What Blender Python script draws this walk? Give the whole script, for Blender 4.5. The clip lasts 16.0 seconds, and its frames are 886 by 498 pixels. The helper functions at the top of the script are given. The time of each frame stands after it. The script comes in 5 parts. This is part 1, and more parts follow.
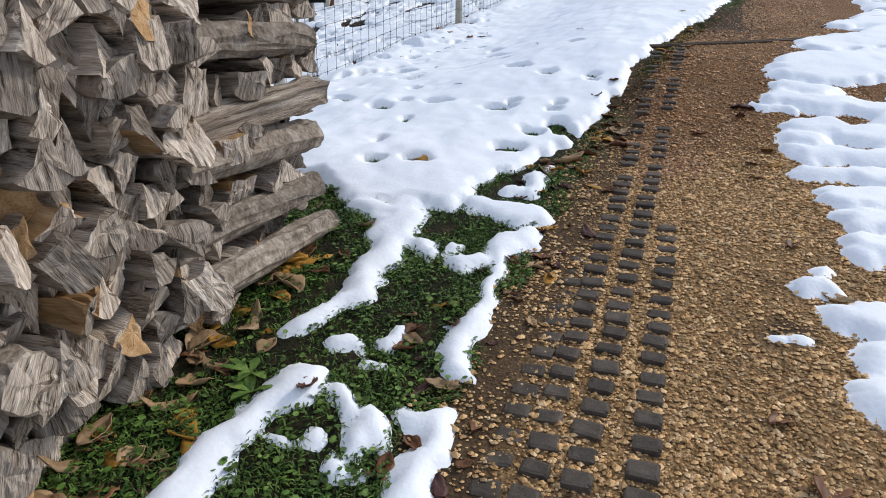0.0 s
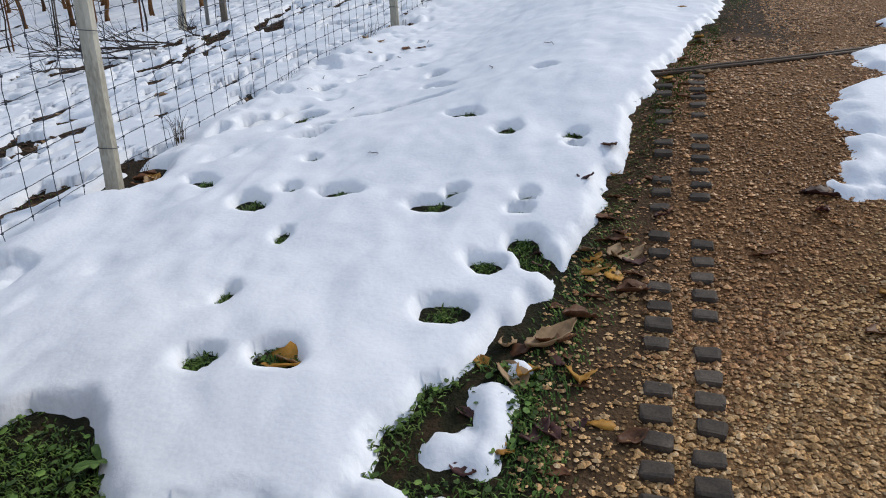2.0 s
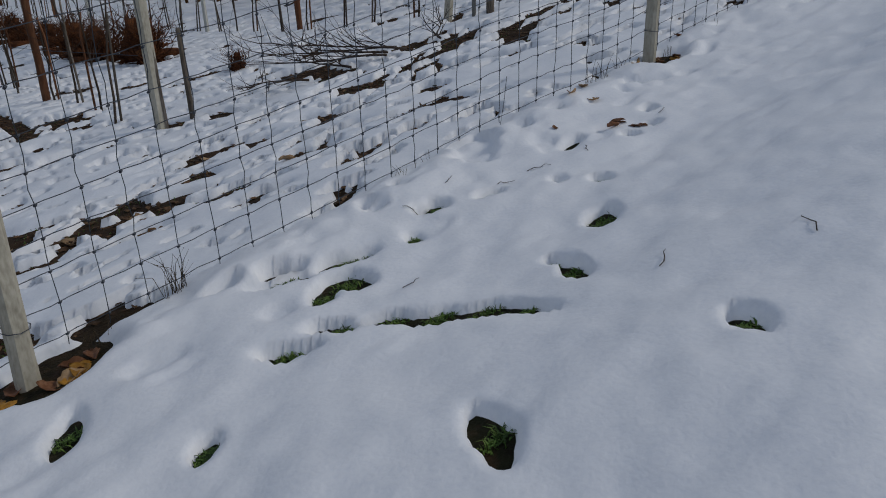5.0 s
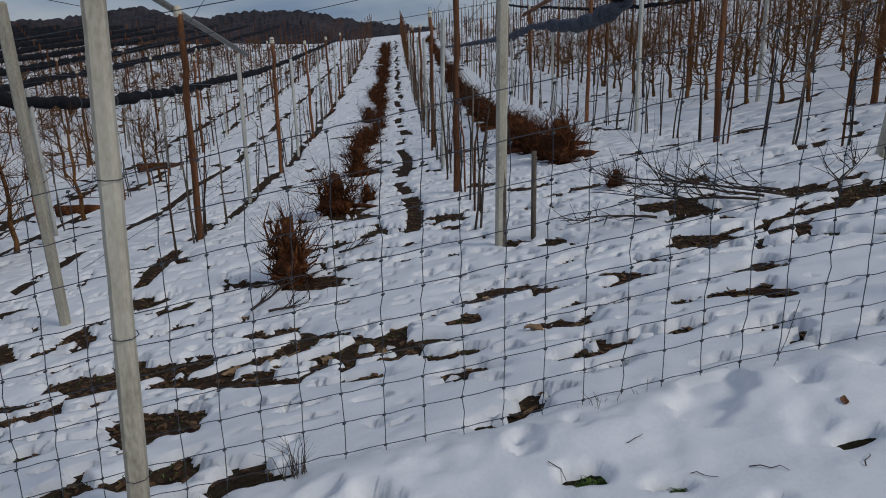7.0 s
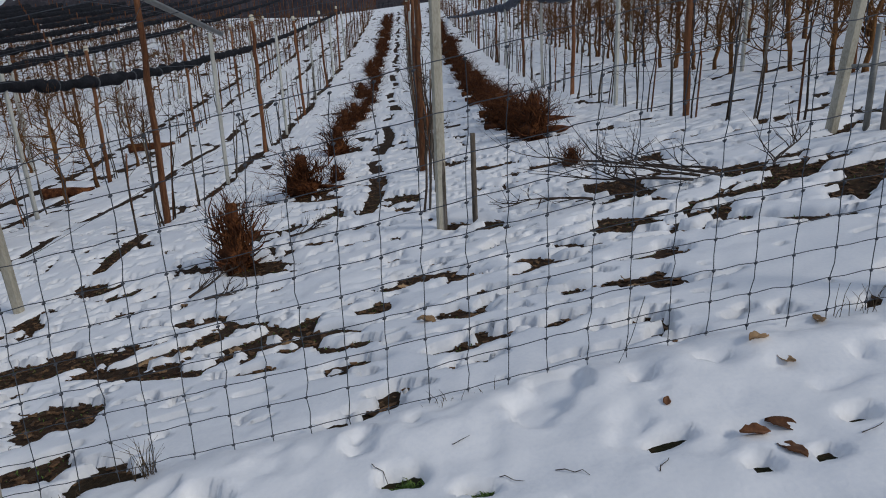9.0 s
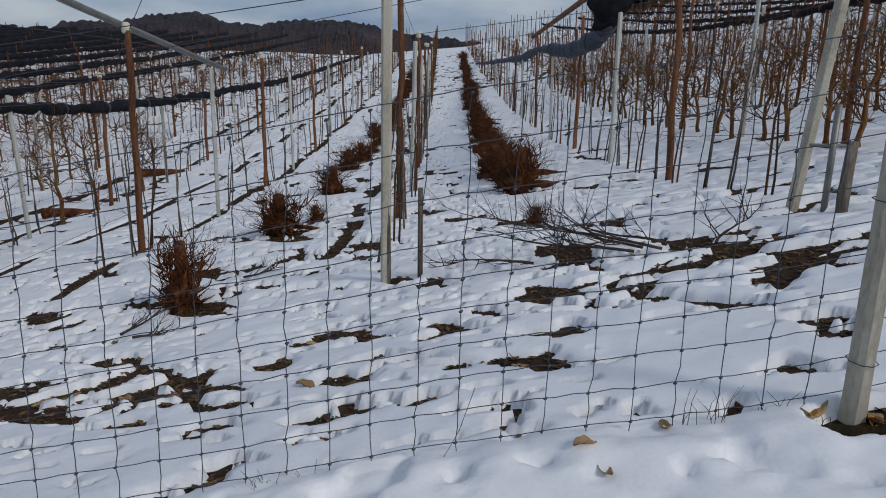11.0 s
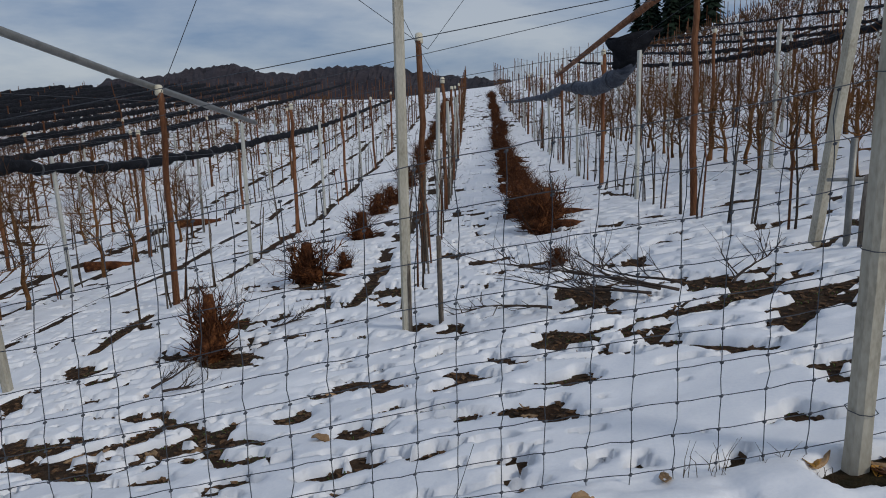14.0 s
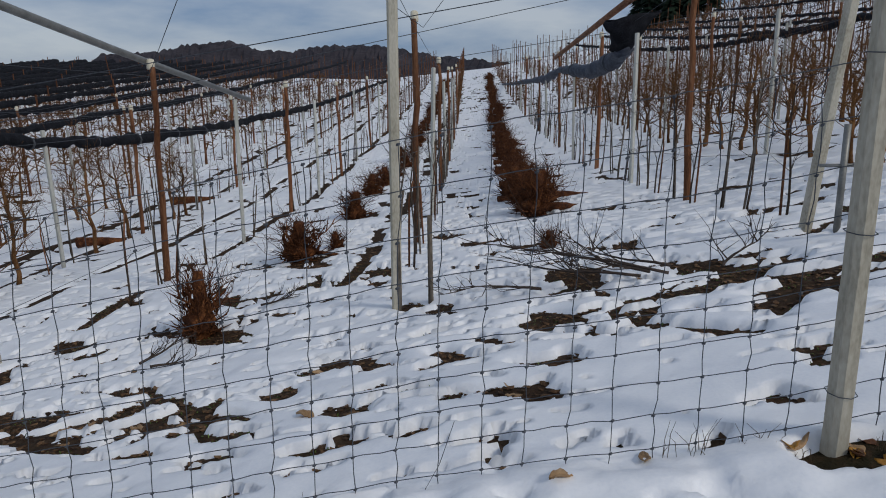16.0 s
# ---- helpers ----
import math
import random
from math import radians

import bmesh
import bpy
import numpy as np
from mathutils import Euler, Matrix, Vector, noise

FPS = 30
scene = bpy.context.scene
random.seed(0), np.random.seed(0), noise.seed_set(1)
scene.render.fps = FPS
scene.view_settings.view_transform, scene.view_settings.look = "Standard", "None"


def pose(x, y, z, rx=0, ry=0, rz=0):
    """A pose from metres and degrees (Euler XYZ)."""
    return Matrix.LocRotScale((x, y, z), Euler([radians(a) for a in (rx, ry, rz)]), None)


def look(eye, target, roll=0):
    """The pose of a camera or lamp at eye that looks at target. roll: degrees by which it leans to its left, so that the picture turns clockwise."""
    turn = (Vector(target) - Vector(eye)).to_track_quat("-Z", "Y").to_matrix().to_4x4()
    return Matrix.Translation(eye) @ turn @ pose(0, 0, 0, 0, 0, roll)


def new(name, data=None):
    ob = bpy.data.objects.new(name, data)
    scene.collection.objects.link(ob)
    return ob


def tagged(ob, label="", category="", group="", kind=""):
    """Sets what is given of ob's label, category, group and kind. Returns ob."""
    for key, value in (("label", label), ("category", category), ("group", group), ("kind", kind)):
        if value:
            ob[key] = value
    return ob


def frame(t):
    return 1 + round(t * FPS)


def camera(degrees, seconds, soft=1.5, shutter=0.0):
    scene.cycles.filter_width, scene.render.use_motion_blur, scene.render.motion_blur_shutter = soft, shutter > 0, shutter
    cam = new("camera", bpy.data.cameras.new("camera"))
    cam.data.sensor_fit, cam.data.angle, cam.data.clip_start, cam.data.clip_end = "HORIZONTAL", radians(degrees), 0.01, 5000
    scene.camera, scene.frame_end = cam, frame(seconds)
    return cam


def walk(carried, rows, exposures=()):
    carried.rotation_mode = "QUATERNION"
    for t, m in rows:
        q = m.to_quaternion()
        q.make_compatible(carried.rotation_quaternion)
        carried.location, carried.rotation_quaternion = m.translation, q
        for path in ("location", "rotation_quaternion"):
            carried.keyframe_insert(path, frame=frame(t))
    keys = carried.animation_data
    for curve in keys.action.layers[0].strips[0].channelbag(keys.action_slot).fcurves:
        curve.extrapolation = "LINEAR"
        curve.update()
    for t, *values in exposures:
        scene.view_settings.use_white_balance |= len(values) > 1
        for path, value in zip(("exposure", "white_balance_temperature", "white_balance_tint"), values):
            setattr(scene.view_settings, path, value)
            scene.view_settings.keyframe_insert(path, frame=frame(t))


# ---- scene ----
cam = camera(65.8, 16.0, soft=1.0)
PATH = [
    (0, (-4.88, -3.323, 0.456), (-3.085, -2.638, -0.098), 1.2),
    (0.5, (-4.415, -3.17, 0.565), (-2.627, -2.469, 0.009), -0.2),
    (1, (-3.913, -3.05, 0.662), (-2.149, -2.445, -0.06), -2.2),
    (1.1, (-3.803, -3.028, 0.671), (-2.024, -2.456, -0.041), -2.2),
    (1.5, (-3.407, -2.997, 0.74), (-1.58, -2.388, 0.199), -3.7),
    (2, (-2.954, -2.905, 0.847), (-1.156, -2.299, 0.216), -1.5),
    (2.5, (-2.516, -2.928, 0.99), (-0.696, -2.377, 0.369), -0.6),
    (3, (-2.036, -3.012, 1.088), (-0.234, -2.337, 0.543), -3.3),
    (3.2, (-1.867, -3.007, 1.109), (-0.118, -2.306, 0.438), -3.8),
    (5.3, (-0.07, -2.805, 1.521), (1.033, -1.289, 0.824), -1.9),
    (5.5, (0.077, -2.805, 1.546), (1.084, -1.197, 0.913), -2.7),
    (6, (0.558, -2.773, 1.612), (1.229, -1.013, 0.94), -3.8),
    (6.5, (0.923, -2.588, 1.693), (1.284, -0.705, 1.124), -2.1),
    (7, (1.145, -2.556, 1.849), (1.261, -0.629, 1.324), -1.5),
    (7.5, (1.277, -2.547, 1.896), (1.179, -0.653, 1.259), 0.1),
    (8, (1.346, -2.511, 1.891), (1.35, -0.602, 1.295), 1.1),
    (8.5, (1.597, -2.535, 1.835), (1.481, -0.619, 1.274), -2.7),
    (9, (1.872, -2.54, 1.926), (1.946, -0.634, 1.325), -2.7),
    (9.2, (1.977, -2.485, 1.914), (2.03, -0.574, 1.327), -1.4),
    (11.3, (2.719, -2.381, 2.028), (2.739, -0.438, 1.553), 1.0),
    (11.5, (2.763, -2.373, 2.028), (2.84, -0.429, 1.561), 0.4),
    (12, (2.894, -2.406, 2.081), (3.06, -0.464, 1.632), 1.2),
    (12.5, (2.862, -2.439, 2.115), (2.882, -0.477, 1.728), -0.8),
    (13, (2.832, -2.436, 2.116), (2.709, -0.476, 1.739), 0.0),
    (13.5, (2.815, -2.444, 2.127), (2.708, -0.486, 1.734), -0.9),
    (14, (2.822, -2.46, 2.129), (2.729, -0.499, 1.749), -1.8),
    (14.5, (2.85, -2.456, 2.128), (2.771, -0.495, 1.742), -2.0),
    (15, (2.843, -2.448, 2.119), (2.794, -0.494, 1.695), -0.3),
    (15.5, (2.849, -2.458, 2.11), (2.748, -0.506, 1.688), -0.2),
    (16, (2.867, -2.443, 2.102), (2.787, -0.492, 1.671), -0.8),
]
walk(cam, [(t, look(eye, target, roll)) for t, eye, target, roll in PATH],
     exposures=[(0, 0.24), (1.5, 0.12), (2.2, -0.16), (3.2, -0.6), (5.3, -1.05), (7, -0.95), (9, -0.78), (12, -0.67), (16, -0.67)])

# ---- world, sun ----
world = bpy.data.worlds.new("sky")
scene.world = world
world.use_nodes = True
wn, wl = world.node_tree.nodes, world.node_tree.links
sky = wn.new("ShaderNodeTexSky")
sky.sky_type = "NISHITA"
sky.sun_disc = False
sky.sun_elevation = radians(34)
sky.sun_rotation = radians(150)
coord = wn.new("ShaderNodeTexCoord")
stretch = wn.new("ShaderNodeMapping")
stretch.inputs["Scale"].default_value = (1.2, 1.2, 4.5)
puff = wn.new("ShaderNodeTexNoise")
puff.inputs["Scale"].default_value = 2.6
puff.inputs["Detail"].default_value = 7
puff.inputs["Roughness"].default_value = 0.55
cover = wn.new("ShaderNodeValToRGB")
cover.color_ramp.elements[0].position = 0.36
cover.color_ramp.elements[0].color = (1.7, 2.6, 4.4, 1)
cover.color_ramp.elements[1].position = 0.62
cover.color_ramp.elements[1].color = (5.0, 5.5, 6.35, 1)
blend = wn.new("ShaderNodeMix")
blend.data_type = "RGBA"
blend.inputs[0].default_value = 0.82
wl.new(coord.outputs["Generated"], stretch.inputs[0])
wl.new(stretch.outputs[0], puff.inputs["Vector"])
wl.new(puff.outputs[0], cover.inputs[0])
wl.new(sky.outputs[0], blend.inputs[6])
wl.new(cover.outputs[0], blend.inputs[7])
wl.new(blend.outputs[2], wn["Background"].inputs[0])
wn["Background"].inputs[1].default_value = 0.13
sun = new("sun", bpy.data.lights.new("sun", "SUN"))
sun.data.energy = 2.0
sun.data.angle = radians(11)
sun.data.color = (1.0, 0.95, 0.87)
sun.matrix_world = look((0, 0, 0), (-0.62, 0.5, -0.62))


# ---- terrain ----
def smooth(a, b, x):
    t = np.clip((x - a) / (b - a), 0, 1)
    return t * t * (3 - 2 * t)


def land(x, y):
    """Height of the bare ground."""
    x = np.asarray(x, float)
    y = np.asarray(y, float)
    along = np.where(x < -8, -1.64 - 0.45 * (1 - np.exp(-(-8 - np.minimum(x, -8)) / 5)) + 0.015 * (-8 - np.minimum(x, -8)), 0.205 * x)
    along = along + 0.12 * np.maximum(x - 24, 0)
    along = along - 0.033 * np.clip(x - 5, -25, 20) * smooth(2, 8, y)
    along = along + 0.0025 * np.clip(y, 0, 34) * np.clip(6 - x, 0, 13) * smooth(3, 7, y)
    along = along + (0.22 * smooth(-0.8, 1.3, x) - 0.03) * (1 - smooth(-2.7, -0.9, y)) - 0.1 * smooth(0.2, 2.0, x) * np.exp(-((y + 1.0) / 0.75) ** 2) - 0.09 * smooth(2.5, 4.2, x) * np.exp(-((y + 0.1) / 1.2) ** 2)
    ys = np.array([-400, -30, -8, -4, -2.2, -1.2, -0.3, 0.2, 4, 8, 12, 20, 35, 60, 100, 150, 400, 4000.0])
    zs = np.array([-2, -0.5, -0.1, 0.02, 0.1, 0.1, 0.02, -0.03, -0.44, -0.76, -0.98, -1.17, -0.68, 1.3, 5.0, 6.0, 3, -25.0])
    across = sum(np.interp(y + d, ys, zs) for d in (-0.3, 0, 0.3)) / 3
    far = smooth(110, 500, np.hypot(x, y))
    return along * (1 - far) + across + far * np.clip(0.12 * x, 0, 40)
# ---- end terrain ----


def lattice(ix, iy, seed):
    h = (ix.astype(np.int64) * 374761393 + iy.astype(np.int64) * 668265263 + seed * 974634533) & 0x7FFFFFFF
    h = ((h ^ (h >> 13)) * 1274126177) & 0x7FFFFFFF
    return ((h ^ (h >> 16)) & 0xFFFF) / 65535.0


def vnoise(x, y, seed=0):
    """Smooth noise from 0 to 1."""
    ix, iy = np.floor(x), np.floor(y)
    fx, fy = x - ix, y - iy
    fx, fy = fx * fx * (3 - 2 * fx), fy * fy * (3 - 2 * fy)
    a = lattice(ix, iy, seed) * (1 - fx) + lattice(ix + 1, iy, seed) * fx
    b = lattice(ix, iy + 1, seed) * (1 - fx) + lattice(ix + 1, iy + 1, seed) * fx
    return a * (1 - fy) + b * fy


def fbm(x, y, seed=0, octaves=4):
    total, amp, s = 0.0, 0.5, 0.0
    for k in range(octaves):
        total = total + amp * vnoise(x * 2 ** k + 17.3 * k, y * 2 ** k - 9.1 * k, seed + k)
        s += amp
        amp *= 0.5
    return total / s


def ground_z(x, y):
    near = 1 - smooth(20, 60, np.hypot(x, y))
    return land(x, y) + near * 0.03 * (fbm(x * 2.2, y * 2.2, 3) - 0.5)


def gz(x, y):
    return float(ground_z(np.array([x]), np.array([y]))[0])


def road_edge(x):
    """The y at which the gravel begins."""
    return np.interp(x, [-1.8, -1.35, -0.8, -0.5, 0.0, 0.4, 0.8, 1.4, 2.3, 2.9, 4.0, 6.0, 30.0], [-2.62, -2.6, -2.62, -2.66, -2.73, -2.79, -2.84, -2.95, -3.1, -3.26, -3.4, -3.8, -9.0])


def capsule(x, y, x0, y0, x1, y1, r):
    dx, dy = x1 - x0, y1 - y0
    t = np.clip(((x - x0) * dx + (y - y0) * dy) / (dx * dx + dy * dy + 1e-9), 0, 1)
    return r - np.hypot(x - x0 - t * dx, y - y0 - t * dy)


# melted holes in the snow bank: x, y, half length, half width, turn in degrees
HOLES = [(2.02, -1.22, .1, .05, 42), (1.6, -1.4, .08, .035, 58), (1.62, -1.29, .03, .02, 79), (2.39, -.94, .035, .025, -43), (.75, -1.81, .1, .035, 57), (.47, -2.1, .065, .05, 50),
         (.43, -2.44, .055, .037, -81), (.32, -2.47, .03, .015, -81), (.99, -.63, .076, .042, 61), (.27, -1.11, .057, .031, 56), (0.0, -.58, .093, .045, 59), (-.11, -1.18, .057, .03, 56),
         (-.15, -1.45, .099, .045, 87), (-.26, -1.05, .105, .055, 62), (-.24, -1.94, .1, .05, -84), (-.12, -2.01, .04, .022, -89), (-.13, -2.33, .04, .026, -76), (-.24, -2.33, .04, .033, 82),
         (-.44, -2.39, .066, .053, -87), (-.54, -2.45, .066, .056, 14)]
HOLES2 = [(-.59, -2.27, .055, .047, 89), (-.55, -1.38, .055, .024, 17), (-.99, -1.38, .052, .028, 13), (-1.34, -1.52, .055, .032, 86), (-1.28, -1.78, .078, .05, 82), (-.92, -2.21, .08, .057, -80),
          (1.4, -2.14, .07, .03, 67), (1.77, -.41, .068, .042, -5), (2.03, -.56, .068, .031, -8), (1.23, -.44, .12, .048, -17), (1.12, -.61, .09, .05, -49), (1.54, -.54, .03, .018, -51),
          (.96, -.35, .093, .022, -14), (.69, -.86, .095, .032, -45), (.88, -.9, .1, .032, -46), (1.03, -1.02, .09, .038, -51), (1.14, -1.16, .1, .045, -48), (1.25, -1.29, .1, .042, -52), (1.31, -1.43, .1, .03, -85)]
HOLES3 = [(2.69, -.53, .068, .02, -4), (3.11, -.77, .034, .026, 18), (2.9, -.74, .046, .012, -17), (3.29, -.6, .05, .02, 7), (1.0, -.26, .085, .015, -23), (2.3, -.75, .04, .02, 10),
          (0.05, -.03, .24, .17, 0), (4.27, -.07, .17, .1, 0), (8.5, -.03, .15, .13, 0), (12.8, -.02, .15, .13, 0)]
# bare earth among the rows
BARE = [(1.83, 2.38, .36, .17, -40), (2.15, 2.16, .16, .1, -37), (1.43, 2.03, .26, .12, -50), (2.51, 1.41, .19, .1, -50), (2.67, 1.16, .16, .05, -36), (3.13, 1.07, .19, .1, -35), (3.43, 1.54, .24, .13, -18),
        (3.46, 2.53, .4, .2, -70), (3.8, 3.28, .3, .16, -60), (3.79, 1.79, .15, .08, -45), (3.08, 2.16, .18, .08, -45), (3.99, 2.28, .34, .18, 70), (4.24, 1.62, .34, .07, -50), (4.74, 3.55, .36, .2, -60),
        (5.16, 3.24, .5, .24, 60), (5.08, 2.04, .42, .2, -60), (4.82, 1.85, .24, .1, 60), (4.41, 1.98, .16, .08, -50), (1.61, 3.43, .28, .07, -70)]
BARE2 = [(2.61, 3.67, .28, .15, -60), (2.31, 4.06, .24, .1, -60), (2.12, 1.25, .2, .09, -45), (.05, 2.83, .32, .1, -40), (.44, 2.22, .44, .2, -34), (.89, 1.61, .46, .14, -34), (.08, 2.04, .54, .26, -34),
         (-.61, 2.39, .5, .2, -30), (.04, 1.66, .34, .08, -28), (.78, 1.22, .26, .06, -26), (1.5, .88, .16, .045, -26), (1.33, 1.56, .17, .06, -38), (-.64, 4.93, .36, .11, -40), (2.7, 2.11, .16, .07, -45),
         (1.64, 5.59, .28, .1, -50), (.72, 4.82, .22, .08, -45), (4.53, 5.06, .3, .12, -60), (.3, 7.85, .6, .2, -50)]
BARE3 = [(.15, 4.4, .5, .2, -40), (-.24, 6.1, .6, .19, -50), (2.54, .66, .05, .03, -60), (-.82, 8.65, .55, .16, -50), (-1.07, 2.66, .47, .26, -34), (-.42, 1.22, .36, .18, -38), (-1.42, 2.54, .46, .2, -44),
         (-.14, .45, .2, .1, -28), (4.9, 2.8, .5, .22, 20), (5.6, 2.5, .5, .16, 10), (-1.9, 2.2, .6, .2, -20), (-2.6, 2.4, .7, .22, -10), (.5, 8.3, .5, .18, 0), (.4, 13.2, .6, .25, 0), (4.2, 9.3, .5, .25, 0)]
# snow left lying on the grass: two ends and a radius
RIBBONS = [(-1.75, -1.96, -2.18, -2.04, .12), (-2.18, -2.04, -2.44, -2.08, .1), (-2.44, -2.08, -2.67, -2.1, .085), (-2.67, -2.1, -2.9, -2.03, .09), (-2.17, -2.16, -2.22, -2.22, .06), (-2.17, -2.33, -2.17, -2.34, .04),
           (-1.71, -2.31, -1.74, -2.55, .13), (-1.94, -2.61, -2.13, -2.55, .09), (-2.13, -2.55, -2.38, -2.58, .06), (-2.38, -2.58, -2.6, -2.62, .045), (-2.62, -2.61, -2.78, -2.6, .07), (-2.81, -2.6, -2.93, -2.67, .065),
           (-2.26, -2.4, -2.21, -2.48, .07), (-2.89, -2.37, -2.78, -2.4, .05), (-2.97, -2.23, -2.96, -2.28, .05), (-3.02, -2.35, -3.01, -2.41, .03), (-1.95, -1.9, -1.87, -1.73, .1)]
RIBBONS2 = [(-3.17, -2.2, -3.25, -2.15, .09), (-3.25, -2.15, -3.4, -2.13, .09), (-3.4, -2.13, -3.68, -2.13, .085), (-3.68, -2.13, -3.9, -2.14, .09), (-3.42, -2.25, -3.43, -2.31, .035), (-3.4, -2.36, -3.42, -2.38, .035),
            (-3.19, -2.34, -3.27, -2.4, .045), (-3.25, -2.45, -3.35, -2.52, .06), (-3.2, -2.58, -3.15, -2.64, .06), (-3.18, -2.65, -3.31, -2.69, .065), (-3.34, -2.68, -3.52, -2.7, .095), (-3.45, -2.49, -3.44, -2.53, .04),
            (-1.27, -2.47, -1.46, -2.53, .07), (-1.12, -2.52, -1.14, -2.54, .05), (-1.46, -2.41, -1.46, -2.44, .06), (-3.5, -2.7, -3.7, -2.71, .1)]
# tongues of snow reaching on to the far side of the track
TONGUES = [(.94, -3.7, 1.37, -4.47, .4), (1.79, -3.9, 2.22, -4.6, .34), (.33, -3.62, .21, -4.4, .17), (-.09, -3.7, -.14, -4.4, .16), (-.45, -3.73, -.39, -4.4, .12), (-.71, -3.76, -.67, -4.4, .11), (-1.02, -3.82, -.97, -4.4, .17),
           (-1.26, -3.94, -1.26, -4.4, .16), (-1.58, -3.9, -1.57, -4.3, .16), (-2.02, -3.68, -1.99, -3.73, .07), (-1.88, -3.75, -1.84, -3.8, .035), (-2.37, -3.61, -2.37, -3.71, .04), (-2.18, -3.8, -2.23, -4.1, .13),
           (-2.4, -3.85, -2.29, -4.0, .11), (-2.62, -3.8, -2.65, -4.2, .14)]
TONGUES2 = [(.89, -3.62, 1.0, -3.94, .12), (.73, -3.68, .74, -3.95, .13), (.5, -3.65, .47, -3.9, .13), (.34, -3.66, .36, -3.9, .11), (.18, -3.54, .14, -3.8, .06), (1.6, -3.95, 1.75, -4.25, .22), (2.7, -4.2, 2.85, -4.5, .18),
            (-.25, -3.68, -.28, -3.8, .13), (-2.9, -4.05, -3.2, -4.4, .15), (-3.4, -4.2, -3.8, -4.4, .15)]


def snow_depth(x, y):
    """Depth of the snow; below zero there is none."""
    rough = fbm(x * 9, y * 9, 11, 3) - 0.5
    broad = fbm(x * 1.7, y * 1.7, 5, 3) - 0.5
    # snow bank between road and fence
    dist = y - road_edge(x) - 0.12 * (fbm(x * 3.2, y * 3.2, 21, 4) - 0.5) - 0.13 * (fbm(x * 10, y * 10, 23, 3) - 0.5) - 0.03 * (1 - smooth(-0.9, -0.1, x)) - 0.085 - 0.32 * (1 - smooth(-1.75, -0.55, x + 0.3 * (fbm(x * 6, y * 6, 25, 3) - 0.5)))
    bank = np.minimum(dist * 0.8, 0.042) + 0.035 * broad + 0.014 * rough + 0.05 * (fbm(x * 3.3 + 1.2 * y, y * 5.2, 17, 3) - 0.5) * smooth(0.0, 0.3, dist)
    patchy = 1 - smooth(-1.98, -1.7, x + 0.5 * (fbm(x * 3, y * 3, 31) - 0.5) - 0.3 * (y + 1.6))
    bank = bank - 0.3 * patchy * (1 - smooth(-1.1, -0.6, y))
    rib = np.full_like(bank, -1.0)
    wx, wy = x + 0.07 * (fbm(x * 7, y * 7, 41, 3) - 0.5), y + 0.07 * (fbm(x * 7, y * 7, 42, 3) - 0.5)
    rx, ry = x + 0.16 * (fbm(x * 8, y * 8, 43, 4) - 0.5), y + 0.16 * (fbm(x * 8, y * 8, 44, 4) - 0.5)
    for x0, y0, x1, y1, r in RIBBONS + RIBBONS2:
        rib = np.maximum(rib, capsule(rx, ry, x0, y0, x1, y1, r * 0.85))
    bank = np.maximum(bank, np.minimum(rib * 0.5, 0.028) + 0.008 * rough)
    for x0, y0, a, b, turn in HOLES + HOLES2 + HOLES3:
        c, s = math.cos(radians(turn)), math.sin(radians(turn))
        near = (np.abs(x - x0) < 0.6) & (np.abs(y - y0) < 0.6)
        u, v = (wx[near] - x0) * c + (wy[near] - y0) * s, -(wx[near] - x0) * s + (wy[near] - y0) * c
        d = np.hypot(u / max(a, 0.036), v / max(b * 1.05, 0.032))
        bank[near] -= 0.13 * np.exp(-(d / 1.08) ** 4.5) + 0.007 * np.exp(-(d / 1.6) ** 2)
    # long dimples where the snow has sunk
    bank = bank - 0.03 * smooth(0.66, 0.8, fbm(x * 4 + 0.6 * y, y * 7, 77, 2)) * smooth(-1.1, -0.2, y)
    # far side of the road
    verge = -3.86 - 0.25 * np.maximum(x - 2.2, 0) ** 0.7 - y
    finger = 0.5 * (fbm(x * 3.2, y * 2.6, 51, 4) - 0.5) - 0.42
    side = np.minimum((verge + finger) * 0.4, 0.045) + 0.02 * broad + 0.01 * rough
    tong = np.full_like(bank, -1.0)
    for x0, y0, x1, y1, r in TONGUES + TONGUES2:
        tong = np.maximum(tong, capsule(rx, ry, x0, y0 - 0.85 * r, x1, y1 - 0.85 * r, 0.9 * r))
    tong = np.minimum(tong * 0.5, 0.04) + 0.02 * broad + 0.008 * rough
    side = side - 0.25 * smooth(0.58, 0.68, fbm(x * 3.4, y * 3.0, 61, 4)) * smooth(-5.6, -4.4, y)
    side = np.maximum(side, tong)
    # among the rows
    slit = fbm(x * 2.3 + 0.5 * y, y * 4.3, 71, 4)
    low = fbm(x * 0.5, y * 0.5, 81, 3)
    reach = smooth(9, 30, y)
    row = 0.05 + 0.06 * broad + 0.014 * rough - 0.45 * smooth(0.575, 0.67, slit + 0.25 * (low - 0.5) - 0.03 * reach - 0.035 * (1 - smooth(4, 7, y)))
    row = row + 0.012 * (fbm(x * 3, y * 3, 15, 3) - 0.5)
